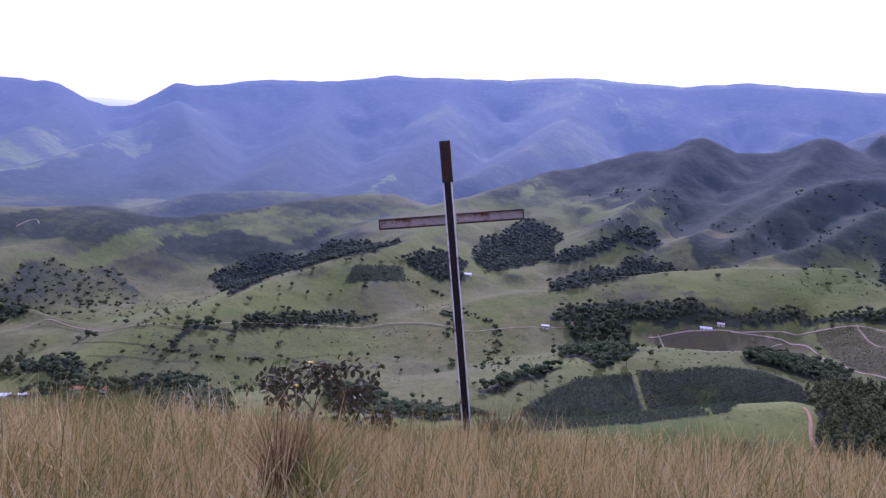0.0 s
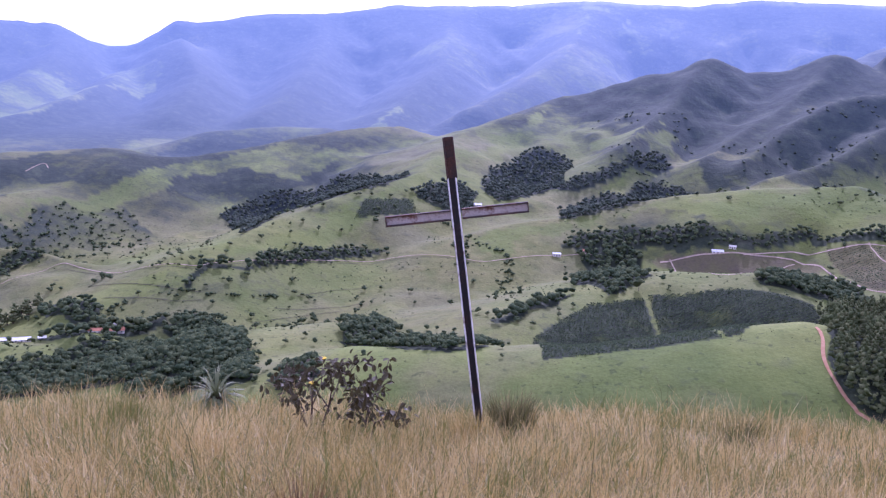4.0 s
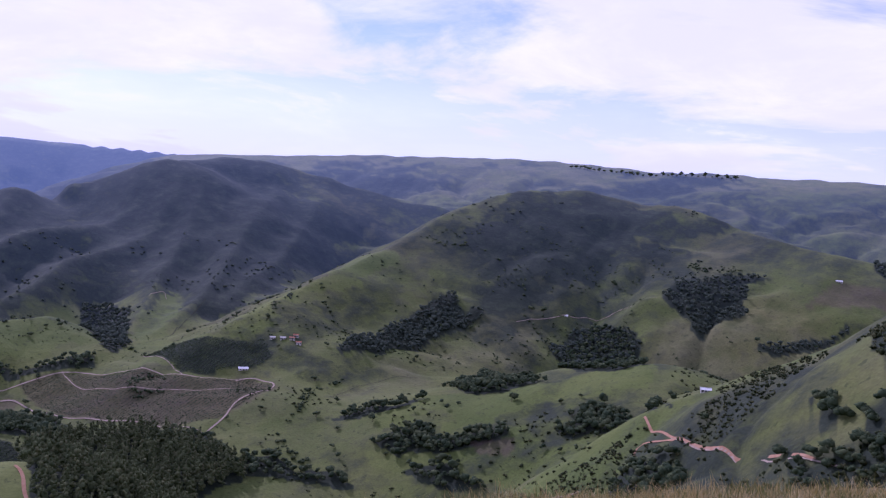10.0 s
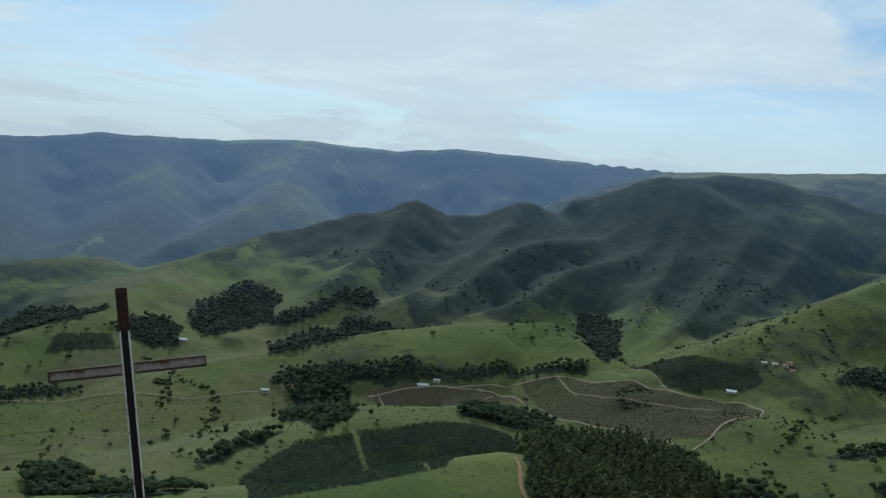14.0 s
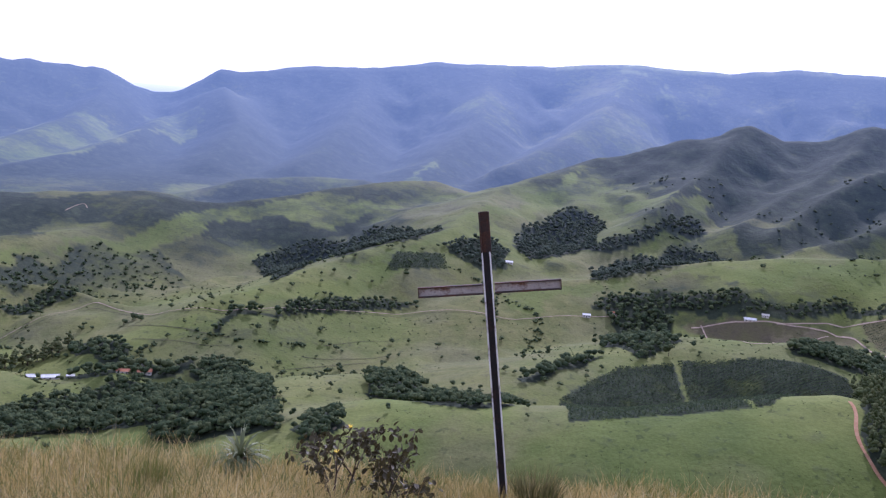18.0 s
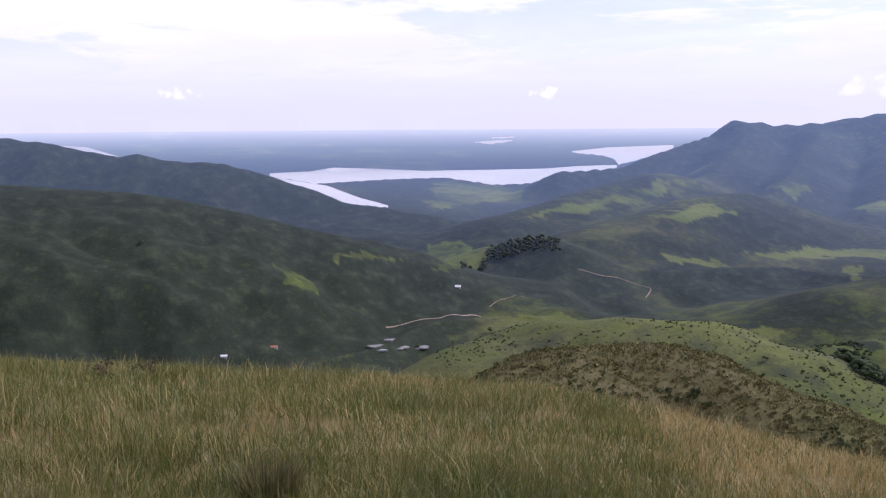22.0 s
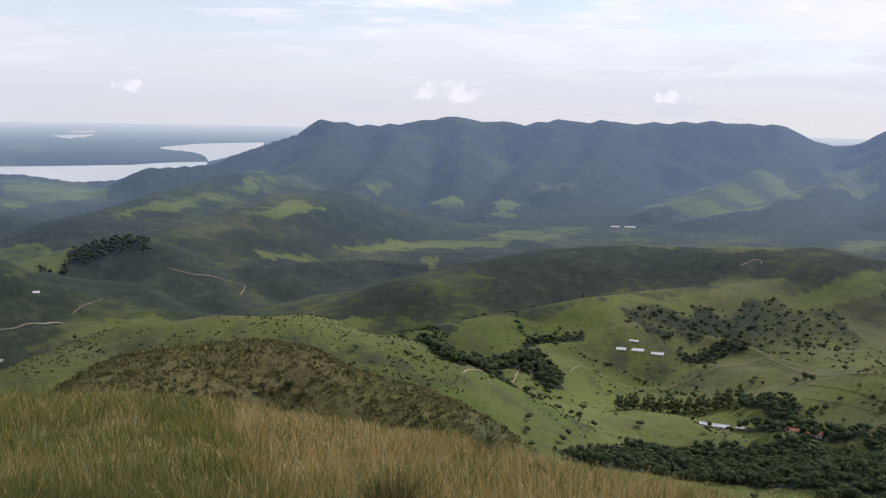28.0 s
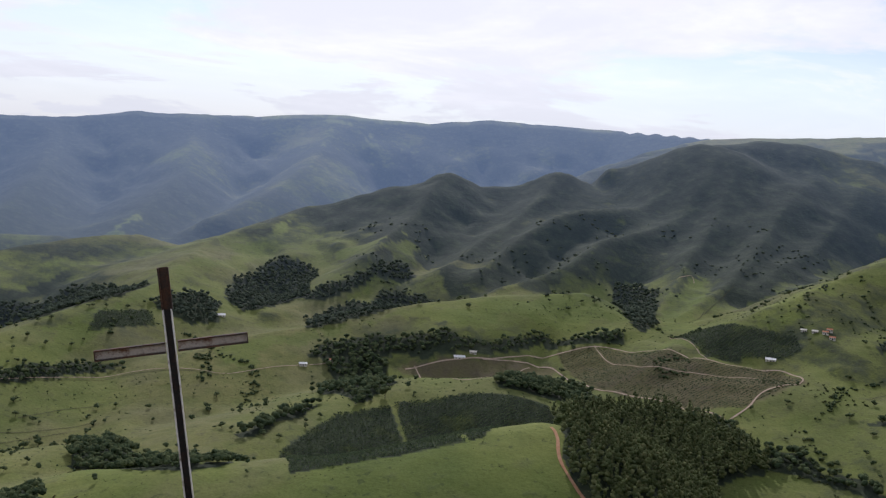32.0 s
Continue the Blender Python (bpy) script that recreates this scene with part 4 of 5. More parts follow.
def soup(name, verts, tris, material, round=False):
    """A mesh out of arrays: n x 3 places and m x 3 corners."""
    verts, tris = np.asarray(verts, np.float32), np.asarray(tris, np.int32)
    mesh = bpy.data.meshes.new(name)
    mesh.vertices.add(len(verts))
    mesh.vertices.foreach_set("co", verts.ravel())
    mesh.loops.add(tris.size)
    mesh.loops.foreach_set("vertex_index", tris.ravel())
    mesh.polygons.add(len(tris))
    mesh.polygons.foreach_set("loop_start", (np.arange(len(tris)) * 3).astype(np.int32))
    mesh.polygons.foreach_set("loop_total", np.full(len(tris), 3, np.int32))
    mesh.update(calc_edges=True)
    if round:
        mesh.polygons.foreach_set("use_smooth", np.ones(len(tris), bool))
    mesh.materials.append(material)
    return mesh


def part(name, bm, material, parent, label=""):
    mesh = bpy.data.meshes.new(name)
    bm.to_mesh(mesh)
    bm.free()
    mesh.materials.append(material)
    ob = new(name, mesh)
    ob.parent = parent
    return tagged(ob, label) if label else ob


def piece(name, mesh, parent, label=""):
    ob = new(name, mesh)
    ob.parent = parent
    return tagged(ob, label) if label else ob


def box(bm, size, at=(0, 0, 0), turn=None, bevel=0.0):
    m = Matrix.Translation(at) @ (turn.to_4x4() if turn else Matrix.Identity(4)) @ Matrix.Diagonal((*size, 1))
    made = bmesh.ops.create_cube(bm, size=1, matrix=m)
    if bevel:
        edges = list({e for v in made["verts"] for e in v.link_edges})
        bmesh.ops.bevel(bm, geom=edges, offset=bevel, segments=1, affect="EDGES")
    return bm


rng = np.random.default_rng(7)


def height(x, y):
    return float(relief(np.array([x]), np.array([y]))[0])


ICO = bmesh.new()
bmesh.ops.create_icosphere(ICO, subdivisions=1, radius=1)
ICO.verts.ensure_lookup_table()
ICO_V = np.array([v.co for v in ICO.verts])
ICO_F = np.array([[v.index for v in f.verts] for f in ICO.faces])
ICO.free()


def lumps(centres, radii, seed):
    """Many tufts of four leafy faces, turned every way, as one soup."""
    g = np.random.default_rng(seed)
    n = len(centres)
    v = g.normal(0, 1, (n, 12, 3))
    v = v / np.linalg.norm(v, axis=2, keepdims=True) * g.uniform(0.75, 1.3, (n, 12, 1))
    v = v * np.asarray(radii)[:, None, :] + np.asarray(centres)[:, None, :]
    return v.reshape(-1, 3), np.arange(n * 12).reshape(-1, 3)


OCTA_V = np.array([(1, 0, 0), (0, 1, 0), (-1, 0, 0), (0, -1, 0), (0, 0, 1), (0, 0, -1)], float)
OCTA_F = np.array([(0, 1, 4), (1, 2, 4), (2, 3, 4), (3, 0, 4), (1, 0, 5), (2, 1, 5), (3, 2, 5), (0, 3, 5)])


def leafage(centres, radii, per, seed, base_v=ICO_V, base_f=ICO_F):
    """Ragged clumps with a fringe of single leafy faces round each."""
    g = np.random.default_rng(seed)
    c, r = np.asarray(centres), np.asarray(radii)
    n = len(c)
    v = base_v[None] * g.uniform(0.68, 1.22, (n, len(base_v), 1)) * r[:, None] + c[:, None]
    f = base_f[None] + (np.arange(n) * len(base_v))[:, None, None]
    way = g.normal(0, 1, (n, per, 3))
    way[..., 2] = np.abs(way[..., 2]) * 1.2 - 0.3
    way /= np.linalg.norm(way, axis=2, keepdims=True)
    root = c[:, None] + way * r[:, None] * g.uniform(0.85, 1.22, (n, per, 1))
    tips = root[:, :, None] + g.normal(0, 0.26, (n, per, 3, 3)) * r[:, None, None]
    k = v.reshape(-1, 3)
    return np.concatenate([k, tips.reshape(-1, 3)]), np.concatenate([f.reshape(-1, 3), len(k) + np.arange(n * per * 3).reshape(-1, 3)])


def crown_shape(kind, seed):
    """Clumps of one tree of height 1: a spreading crown, or a narrow gum."""
    g = np.random.default_rng(seed)
    if kind == "gum":
        k = 9
        t = np.linspace(0.28, 0.93, k)
        spread = 0.21 * np.clip(1.06 - t, 0, 1) ** 0.55
        a = g.uniform(0, 6.28, k)
        c = np.stack([spread * 0.6 * np.cos(a), spread * 0.6 * np.sin(a), t], -1)
        r = np.stack([spread * 0.75, spread * 0.75, np.full(k, 0.085)], -1) * g.uniform(0.75, 1.2, (k, 1))
        return leafage(c, r, 7, seed + 50)
    k = 7 if kind == "round" else 4
    a, d = g.uniform(0, 6.28, k), 0.34 * np.sqrt(g.uniform(0, 1, k))
    d[0] = 0
    t = 0.66 + g.uniform(-0.14, 0.12, k) - 0.45 * d
    c = np.stack([d * np.cos(a), d * np.sin(a), t], -1)
    w = g.uniform(0.17, 0.27, k) * (1.0 if k == 7 else 1.25)
    return leafage(c, np.stack([w, w, w * g.uniform(0.65, 0.95, k)], -1), 6 if k == 7 else 3, seed + 50)


def forest(name, places, sizes, shapes, material, label, category):
    """One stuff object out of many crowns."""
    vs, fs, base = [], [], 0
    g = np.random.default_rng(len(places))
    for p, s in zip(places, sizes):
        v, f = shapes[g.integers(len(shapes))]
        a, w = g.uniform(0, 6.28), g.uniform(0.85, 1.2)
        turn = np.array([[math.cos(a), -math.sin(a), 0], [math.sin(a), math.cos(a), 0], [0, 0, 1]])
        vs.append((v @ turn.T) * (s * w, s * w, s) + p)
        fs.append(f + base)
        base += len(v)
    ob = new(name, soup(name, np.concatenate(vs), np.concatenate(fs), material, True))
    return tagged(ob, label, category, kind="stuff")


def scatter(outline, spacing, seed, ragged=6.0):
    """Places on the ground in a plan outline, about so far apart."""
    g = np.random.default_rng(seed)
    p = np.array(outline, float)
    low, high = p.min(0) - 8, p.max(0) + 8
    nx, ny = np.maximum(1, ((high - low) / spacing).astype(int))
    x, y = np.meshgrid(np.linspace(low[0], high[0], nx), np.linspace(low[1], high[1], ny))
    x = x.ravel() + g.uniform(-0.5, 0.5, x.size) * spacing
    y = y.ravel() + g.uniform(-0.5, 0.5, y.size) * spacing
    keep = inside(x, y, outline, ragged)
    x, y = x[keep], y[keep]
    return np.stack([x, y, relief(x, y)], -1) if len(x) else np.zeros((0, 3))

# ---- tracks over the land ----
def track(width, line, material, label):
    p = np.array(line, float)
    steps = np.concatenate([[0], np.cumsum(np.hypot(*np.diff(p, axis=0).T))])
    s = np.arange(0, steps[-1], 3.0)
    x, y = np.interp(s, steps, p[:, 0]), np.interp(s, steps, p[:, 1])
    k = np.ones(7) / 7
    if len(s) > 12:
        x[3:-3], y[3:-3] = np.convolve(x, k, "valid"), np.convolve(y, k, "valid")
    dx, dy = np.gradient(x), np.gradient(y)
    n = np.hypot(dx, dy) + 1e-9
    w = width * (0.5 + 0.10 * fbm(x, y, 15, 2, 7))
    rows = []
    for off in (-1, -0.33, 0.33, 1):
        u, v = x - off * w * dy / n, y + off * w * dx / n
        rows.append(np.stack([u, v, relief(u, v) + 0.4], -1))
    v = np.stack(rows, 1).reshape(-1, 3)
    i = np.arange(len(s) - 1)[:, None] * 4 + np.arange(3)[None]
    i = i.ravel()
    tris = np.concatenate([np.stack([i, i + 1, i + 5], -1), np.stack([i, i + 5, i + 4], -1)])
    return tagged(new("road", soup("road", v, tris[:, ::-1], material)), label, "dirt road", kind="structure")


for count, (width, line) in enumerate(TRACKS):
    if width < 2:
        track(width * 0.42, line, DARK_TRACK, "dark cattle path along the slope")
        continue
    red = width in (5, 3.4, 3.3)
    track(width * 0.38, line, SOIL_TRACK if red else PALE_TRACK, "red dirt road through green pasture" if red else "pale unpaved farm road in the valley")


# ---- lake, river arm and fish ponds ----
def shore(el):
    return 169.6 / math.tan(radians(el)) if el > 2.95 else 3300 + (2.95 - el) / 2.1 * 1500


def sheet(name, near, far, label):
    """Water between two shores, each as headings and degrees below the horizon."""
    a = np.arange(near[0][0], near[-1][0], 0.1)
    lo, hi = np.interp(a, *zip(*near)), np.interp(a, *zip(*far))
    lo = lo + 0.03 * np.sin(a * 9) * np.sin(a * 2.3)
    hi = np.minimum(hi, lo - 0.005)
    vs = []
    for q, e0, e1 in zip(np.radians(a), lo, hi):
        for t in np.linspace(0, 1, 7):
            r = shore(e0 + (e1 - e0) * t)
            vs.append((r * math.sin(q), r * math.cos(q), float(floor_height(r * math.sin(q), r * math.cos(q))) + 1.8))
    i = (np.arange(len(a) - 1)[:, None] * 7 + np.arange(6)[None]).ravel()
    tris = np.concatenate([np.stack([i, i + 1, i + 8], -1), np.stack([i, i + 8, i + 7], -1)])
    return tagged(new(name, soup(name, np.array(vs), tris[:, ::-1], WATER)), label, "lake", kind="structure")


sheet("water", [(-75.7, 3.3), (-73.0, 3.78), (-68.4, 3.54), (-65.4, 3.41), (-62.5, 3.69), (-60.3, 3.59), (-58.8, 3.17), (-57.5, 3.21), (-55.7, 3.02), (-55.2, 2.85)],
      [(-75.7, 3.11), (-73.4, 3.04), (-72.0, 2.83), (-69.7, 2.92), (-66.7, 3.06), (-63.5, 3.02), (-59.4, 2.96), (-57.6, 2.83), (-56.0, 2.77), (-55.2, 2.76)], "pale silvery reservoir with low green shores")
sheet("water", [(-75.7, 3.4), (-73.4, 4.2), (-71.7, 4.85), (-68.8, 5.11)], [(-75.7, 3.32), (-73.0, 3.79), (-72.4, 3.87), (-71.5, 4.2), (-70.4, 4.59), (-68.8, 4.98)], "narrow pale arm of the reservoir")
sheet("water", [(-57.9, 2.04), (-56.1, 2.21), (-55.4, 2.45), (-55.2, 2.75), (-53.7, 2.35), (-52.0, 1.74)], [(-57.9, 1.95), (-55.8, 1.73), (-52.0, 1.59)], "far bay of the pale reservoir")
sheet("water", [(-87.6, 1.37), (-86.0, 1.64), (-84.0, 2.07)], [(-87.6, 1.31), (-85.7, 1.44), (-84.0, 2.01)], "distant pale water behind dark hills")
sheet("water", [(-63.6, 1.42), (-62.6, 1.52), (-61.4, 1.34)], [(-63.6, 1.38), (-62.4, 1.3), (-61.4, 1.28)], "small far pond in the plain")
sheet("water", [(-62.6, 1.2), (-61.2, 1.15)], [(-62.6, 1.12), (-61.2, 1.07)], "small far pond in the plain")


def pond(x, y, a, b, turn):
    n = 22
    t = np.linspace(0, 2 * np.pi, n, endpoint=False)
    k = 1 + 0.18 * np.sin(3 * t + x) + 0.12 * np.sin(5 * t + y)
    u, v = a * k * np.cos(t), b * k * np.sin(t)
    c, s = math.cos(turn), math.sin(turn)
    px, py = x + c * u - s * v, y + s * u + c * v
    z = relief(px, py).mean() + 0.6
    bm = bmesh.new()
    top = [bm.verts.new((p, q, z)) for p, q in zip(px, py)]
    bm.faces.new(top)
    low = [bm.verts.new((p, q, z - 1.2)) for p, q in zip(px, py)]
    for i in range(n):
        bm.faces.new((top[i - 1], low[i - 1], low[i], top[i]))
    mesh = bpy.data.meshes.new("fish_pond")
    bm.to_mesh(mesh)
    bm.free()
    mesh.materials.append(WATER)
    tagged(new("fish_pond", mesh), "bright shallow pond in green pasture", "pond", "ponds in the valley")


for spec in ((-861, 331, 19, 9, 0.9), (-874, 345, 10, 5, 1.2), (-841, 314, 7, 3, 0.9), (-862, 366, 10, 5, 1.6), (-839, 368, 13, 4, 1.2), (-826, 380, 6, 3, 1.0)):
    pond(*spec)

# ---- woods ----
ROUND = [crown_shape("round", 300 + i) for i in range(7)]
FAR_ROUND = [crown_shape("far", 350 + i) for i in range(7)]
GUM_SHAPES = [crown_shape("gum", 400 + i) for i in range(6)]
for count, outline in enumerate(WOODS):
    spots = scatter(outline, 5.0, 500 + count, 11)
    away = np.mean(np.hypot(*np.array(outline).T))
    if len(spots):
        forest("woodland", spots, (np.random.default_rng(count).normal(7.0, 1.5, len(spots)) * (1.0 if away < 850 else 0.78)).clip(3, 11), ROUND if away < 640 else FAR_ROUND, WOOD_LEAF if away < 1000 else HAZED_LEAF, "dense dark green broadleaf woodland in the valley", "woodland")
spots = np.concatenate([scatter(outline, 15.0, 560 + count, 42) for count, outline in enumerate(WOODS) if np.mean(np.hypot(*np.array(outline).T)) < 1080])
forest("woodland", spots, np.random.default_rng(8).uniform(2.5, 6.5, len(spots)), FAR_ROUND, WOOD_LEAF, "loose dark trees round the woodland edges", "woodland")
spots = scatter(GUMS, 5.2, 600, 2.0)
forest("gum_plantation", spots, np.random.default_rng(3).uniform(11, 17, len(spots)), GUM_SHAPES, GUM_LEAF, "dense stand of tall dark eucalyptus trees", "eucalyptus stand")


# ---- crop rows ----
def rows(outline, gap, turn, tall, seed, material, label):
    g = np.random.default_rng(seed)
    p = np.array(outline, float)
    mid = p.mean(0)
    reach = np.hypot(*(p - mid).T).max() + 5
    c, s = math.cos(turn), math.sin(turn)
    along_row, across = np.arange(-reach, reach, 1.3), np.arange(-reach, reach, gap)
    u, v = np.meshgrid(along_row, across)
    v = v + 2.5 * np.sin(u / 45.0)
    x, y = mid[0] + c * u - s * v, mid[1] + s * u + c * v
    keep = inside(x, y, outline)
    for _, line in TRACKS:  # a lane stays open along every track
        for (x0, y0), (x1, y1) in zip(line[:-1], line[1:]):
            t = np.clip(((x - x0) * (x1 - x0) + (y - y0) * (y1 - y0)) / ((x1 - x0) ** 2 + (y1 - y0) ** 2 + 1e-6), 0, 1)
            keep &= np.hypot(x - x0 - t * (x1 - x0), y - y0 - t * (y1 - y0)) > 1.7
    x, y = x[keep] + g.uniform(-0.3, 0.3, keep.sum()), y[keep] + g.uniform(-0.3, 0.3, keep.sum())
    c3 = np.stack([x, y, relief(x, y) + tall * 0.35], -1)
    size = np.stack([g.uniform(0.7, 1.1, len(x)), g.uniform(0.7, 1.1, len(x)), g.uniform(0.4, 0.6, len(x)) * tall], -1)
    vs, fs = lumps(c3, size, seed)
    tagged(new("crop_rows", soup("crop_rows", vs, fs, material)), label, "plantation", kind="stuff")


rows(ROWS[0], 2.9, 0.15, 1.8, 1, CROP_LEAF, "dark green coffee rows on a hillside")
rows(ROWS[1], 3.0, 0.5, 1.8, 2, CROP_LEAF, "dense dark green coffee plantation")
rows(ROWS[2], 3.2, 0.3, 1.8, 3, CROP_LEAF, "dark green plantation below the mountains")
rows(ROWS[3], 3.2, 0.1, 1.8, 4, CROP_LEAF, "square dark plantation on a green spur")
rows(ROWS[4], 3.6, 0.25, 1.6, 5, CROP_LEAF, "young crop rows beside a track")
rows(ROWS[5], 3.4, 0.2, 1.0, 6, CROP_LEAF, "young dark rows over reddish soil")


# ---- single trees ----
def tree(kind, seed):
    g = np.random.default_rng(seed)
    root = new("tree")
    v, f = crown_shape(kind, seed)
    bm = bmesh.new()
    bmesh.ops.create_cone(bm, segments=6, radius1=0.028, radius2=0.012, depth=0.62, matrix=Matrix.Translation((0, 0, 0.27)))
    for a in g.uniform(0, 6.28, 3):
        limb = Matrix.Translation((0, 0, 0.40)) @ Matrix.Rotation(a, 4, "Z") @ Matrix.Rotation(0.7, 4, "Y") @ Matrix.Translation((0, 0, 0.12))
        bmesh.ops.create_cone(bm, segments=5, radius1=0.012, radius2=0.005, depth=0.26, matrix=limb)
    part("trunk", bm, BARK, root)
    piece("crown", soup("crown", v, f, GUM_LEAF if kind == "gum" else WOOD_LEAF, True), root)
    return root


def plant_tree(kind, model, x, y, tall, label, group):
    m = Matrix.Translation((x, y, height(x, y) - 0.1)) @ Matrix.Rotation((x * 7 + y * 3) % 6.28, 4, "Z")
    ob = copy_thing(model, m)
    wide = tall * (1.55 if kind == "gum" else 1.0)
    ob.scale = (wide * (0.9 + 0.3 * ((x * 13) % 1)), wide, tall)
    tagged(ob, label, "tree", group)


ROUND_TREES = [tree("round", 700 + i) for i in range(4)]
GUM_TREES = [tree("gum", 720 + i) for i in range(3)]
for i in range(44):
    t = i / 43
    plant_tree("gum", GUM_TREES[i % 3], -402 + 63 * t + 3 * math.sin(i * 5), 679 + 90 * t + 2 * math.cos(i * 3), 13 + 2 * math.sin(i * 2.3), "tall dark eucalyptus in a planted row", "row of eucalyptus")
for x, y, tall in ((151, 738, 13), (573, 486, 10), (947, 659, 10), (846, 680, 11), (836, 690, 9), (500, 565, 9), (240, 625, 10), (-232, 700, 14), (-262, 700, 15), (-215, 672, 12)):
    plant_tree("round", ROUND_TREES[int(x) % 4], x, y, tall, "single dark green tree in open pasture", "pasture trees")
made = 0
while made < 270:
    az, r = rng.normal(-8, 27), rng.uniform(560, 1060)
    x, y = r * math.sin(radians(az)), r * math.cos(radians(az))
    q, w = np.array([x]), np.array([y])
    if any(inside(q, w, o)[0] for o in WOODS + ROWS + [GUMS]) or fbm(q, w, 130, 2, 77)[0] < -0.05:
        continue
    plant_tree("round", ROUND_TREES[made % 4], x, y, rng.uniform(3.0, 7.0), "small dark tree on the green hillside", "pasture trees")
    made += 1
for i in range(34):
    az = 52.2 + 9.5 * (i / 33) ** 1.1 + 0.12 * math.sin(i * 7)
    r = 2085 - 2.5 * i
    plant_tree("round", ROUND_TREES[i % 4], r * math.sin(radians(az)), r * math.cos(radians(az)), 9 + 4 * math.sin(i * 3.1), "small pine on the bare skyline ridge", "skyline pines")
for model in ROUND_TREES + GUM_TREES:
    for ob in list(model.children_recursive) + [model]:
        bpy.data.objects.remove(ob)


# ---- bushes: scrub slope, knob, hedges and dots on the pastures ----
def bushes(name, x, y, low, high, seed, label, material=BUSH_LEAF, sink=0.3):
    g = np.random.default_rng(seed)
    s = g.uniform(low, high, len(x))
    c, r, base = [], [], relief(x, y)
    for k in range(4):
        c.append(np.stack([x + g.uniform(-0.6, 0.6, len(x)) * s, y + g.uniform(-0.6, 0.6, len(x)) * s, base + s * g.uniform(0.1, 0.7, len(x)) * (1 - sink)], -1))
        r.append(np.stack([s * g.uniform(0.32, 0.6, len(x))] * 2 + [s * g.uniform(0.28, 0.55, len(x))], -1))
    if high > 0.8:
        v, f = leafage(np.concatenate(c[:3]), np.concatenate(r[:3]) * 1.15, 2, seed, OCTA_V, OCTA_F)
    else:
        v, f = lumps(np.concatenate(c), np.concatenate(r), seed)
    tagged(new(name, soup(name, v, f, material)), label, "bushes", kind="stuff")


def sector(count, az0, az1, r0, r1, seed, size, least):
    g = np.random.default_rng(seed)
    az, r = np.radians(g.uniform(az0, az1, count * 3)), np.sqrt(g.uniform(r0 * r0, r1 * r1, count * 3))
    x, y = r * np.sin(az), r * np.cos(az)
    keep = fbm(x, y, size, 3, seed) > least
    return x[keep][:count], y[keep][:count]


slope = scatter(SLOPE, 3.2, 21, 14)
bushes("scrub", slope[:, 0], slope[:, 1], 0.9, 2.7, 31, "dark scrub over the near hillside")
bushes("scrub", *sector(4200, 44, 76, 170, 540, 29, 45, -0.1), 0.5, 2.0, 39, "bushes spreading from the scrub over pasture")
bushes("scrub", *sector(1100, 26, 66, 480, 860, 22, 60, 0.2), 0.7, 2.2, 32, "scattered bushes on the pasture slopes")
bushes("scrub", *sector(500, -12, 26, 430, 600, 23, 30, 0.2), 0.3, 0.65, 33, "small dark bushes dotted over short pasture")
bushes("scrub", *sector(900, -60, -14, 560, 1000, 24, 45, 0.45), 0.6, 1.8, 34, "scattered bushes on the valley pastures")
bushes("scrub", *sector(600, 8, 60, 1000, 1400, 25, 60, 0.35), 1.2, 3.6, 35, "dark scrub on the mountain flanks", HAZED_LEAF)
bushes("scrub", *sector(6500, -68, -37, 62, 125, 26, 7, -3), 0.2, 0.55, 36, "low olive bushes all over the scrubby knob", KNOB_LEAF)
bushes("scrub", *sector(650, -64, -37, 62, 118, 27, 9, 0.2), 0.3, 0.75, 37, "dark bushes on the scrubby knob")
bushes("scrub", *sector(1500, -66, -40, 400, 720, 28, 40, -0.1), 0.4, 1.3, 38, "scattered bushes on a light green hill")


def hedges(count, az0, az1, r0, r1, seed, size, width):
    g = np.random.default_rng(seed)
    az, r = np.radians(g.uniform(az0, az1, count * 14)), np.sqrt(g.uniform(r0 * r0, r1 * r1, count * 14))
    x, y = r * np.sin(az), r * np.cos(az)
    keep = (np.abs(fbm(x, y, size, 2, seed)) < width) & (fbm(x, y, 160, 2, seed + 5) > -0.1)
    return x[keep][:count], y[keep][:count]


bushes("hedgerow", *hedges(1500, -44, 30, 600, 1060, 41, 170, 0.035), 1.2, 3.6, 51, "lines of dark trees along the gullies", WOOD_LEAF)
bushes("hedgerow", *hedges(900, 30, 66, 560, 1200, 43, 190, 0.04), 1.2, 3.6, 53, "lines of dark trees in the folds of the hills", WOOD_LEAF)


bushes("scrub", *sector(2200, -44, 34, 600, 1050, 61, 70, 0.12), 0.3, 1.25, 61, "small shrubs dotted over the valley pastures", WOOD_LEAF)
bushes("scrub", *sector(800, 34, 62, 930, 1250, 63, 50, 0.12), 0.8, 2.3, 63, "shrubs dotted over the steep hill", WOOD_LEAF)
face = scatter(FACE, 9, 91, 12)
bushes("scrub", face[:, 0], face[:, 1], 1.0, 4.2, 57, "small trees on the scrubby face of the ridge", WOOD_LEAF)


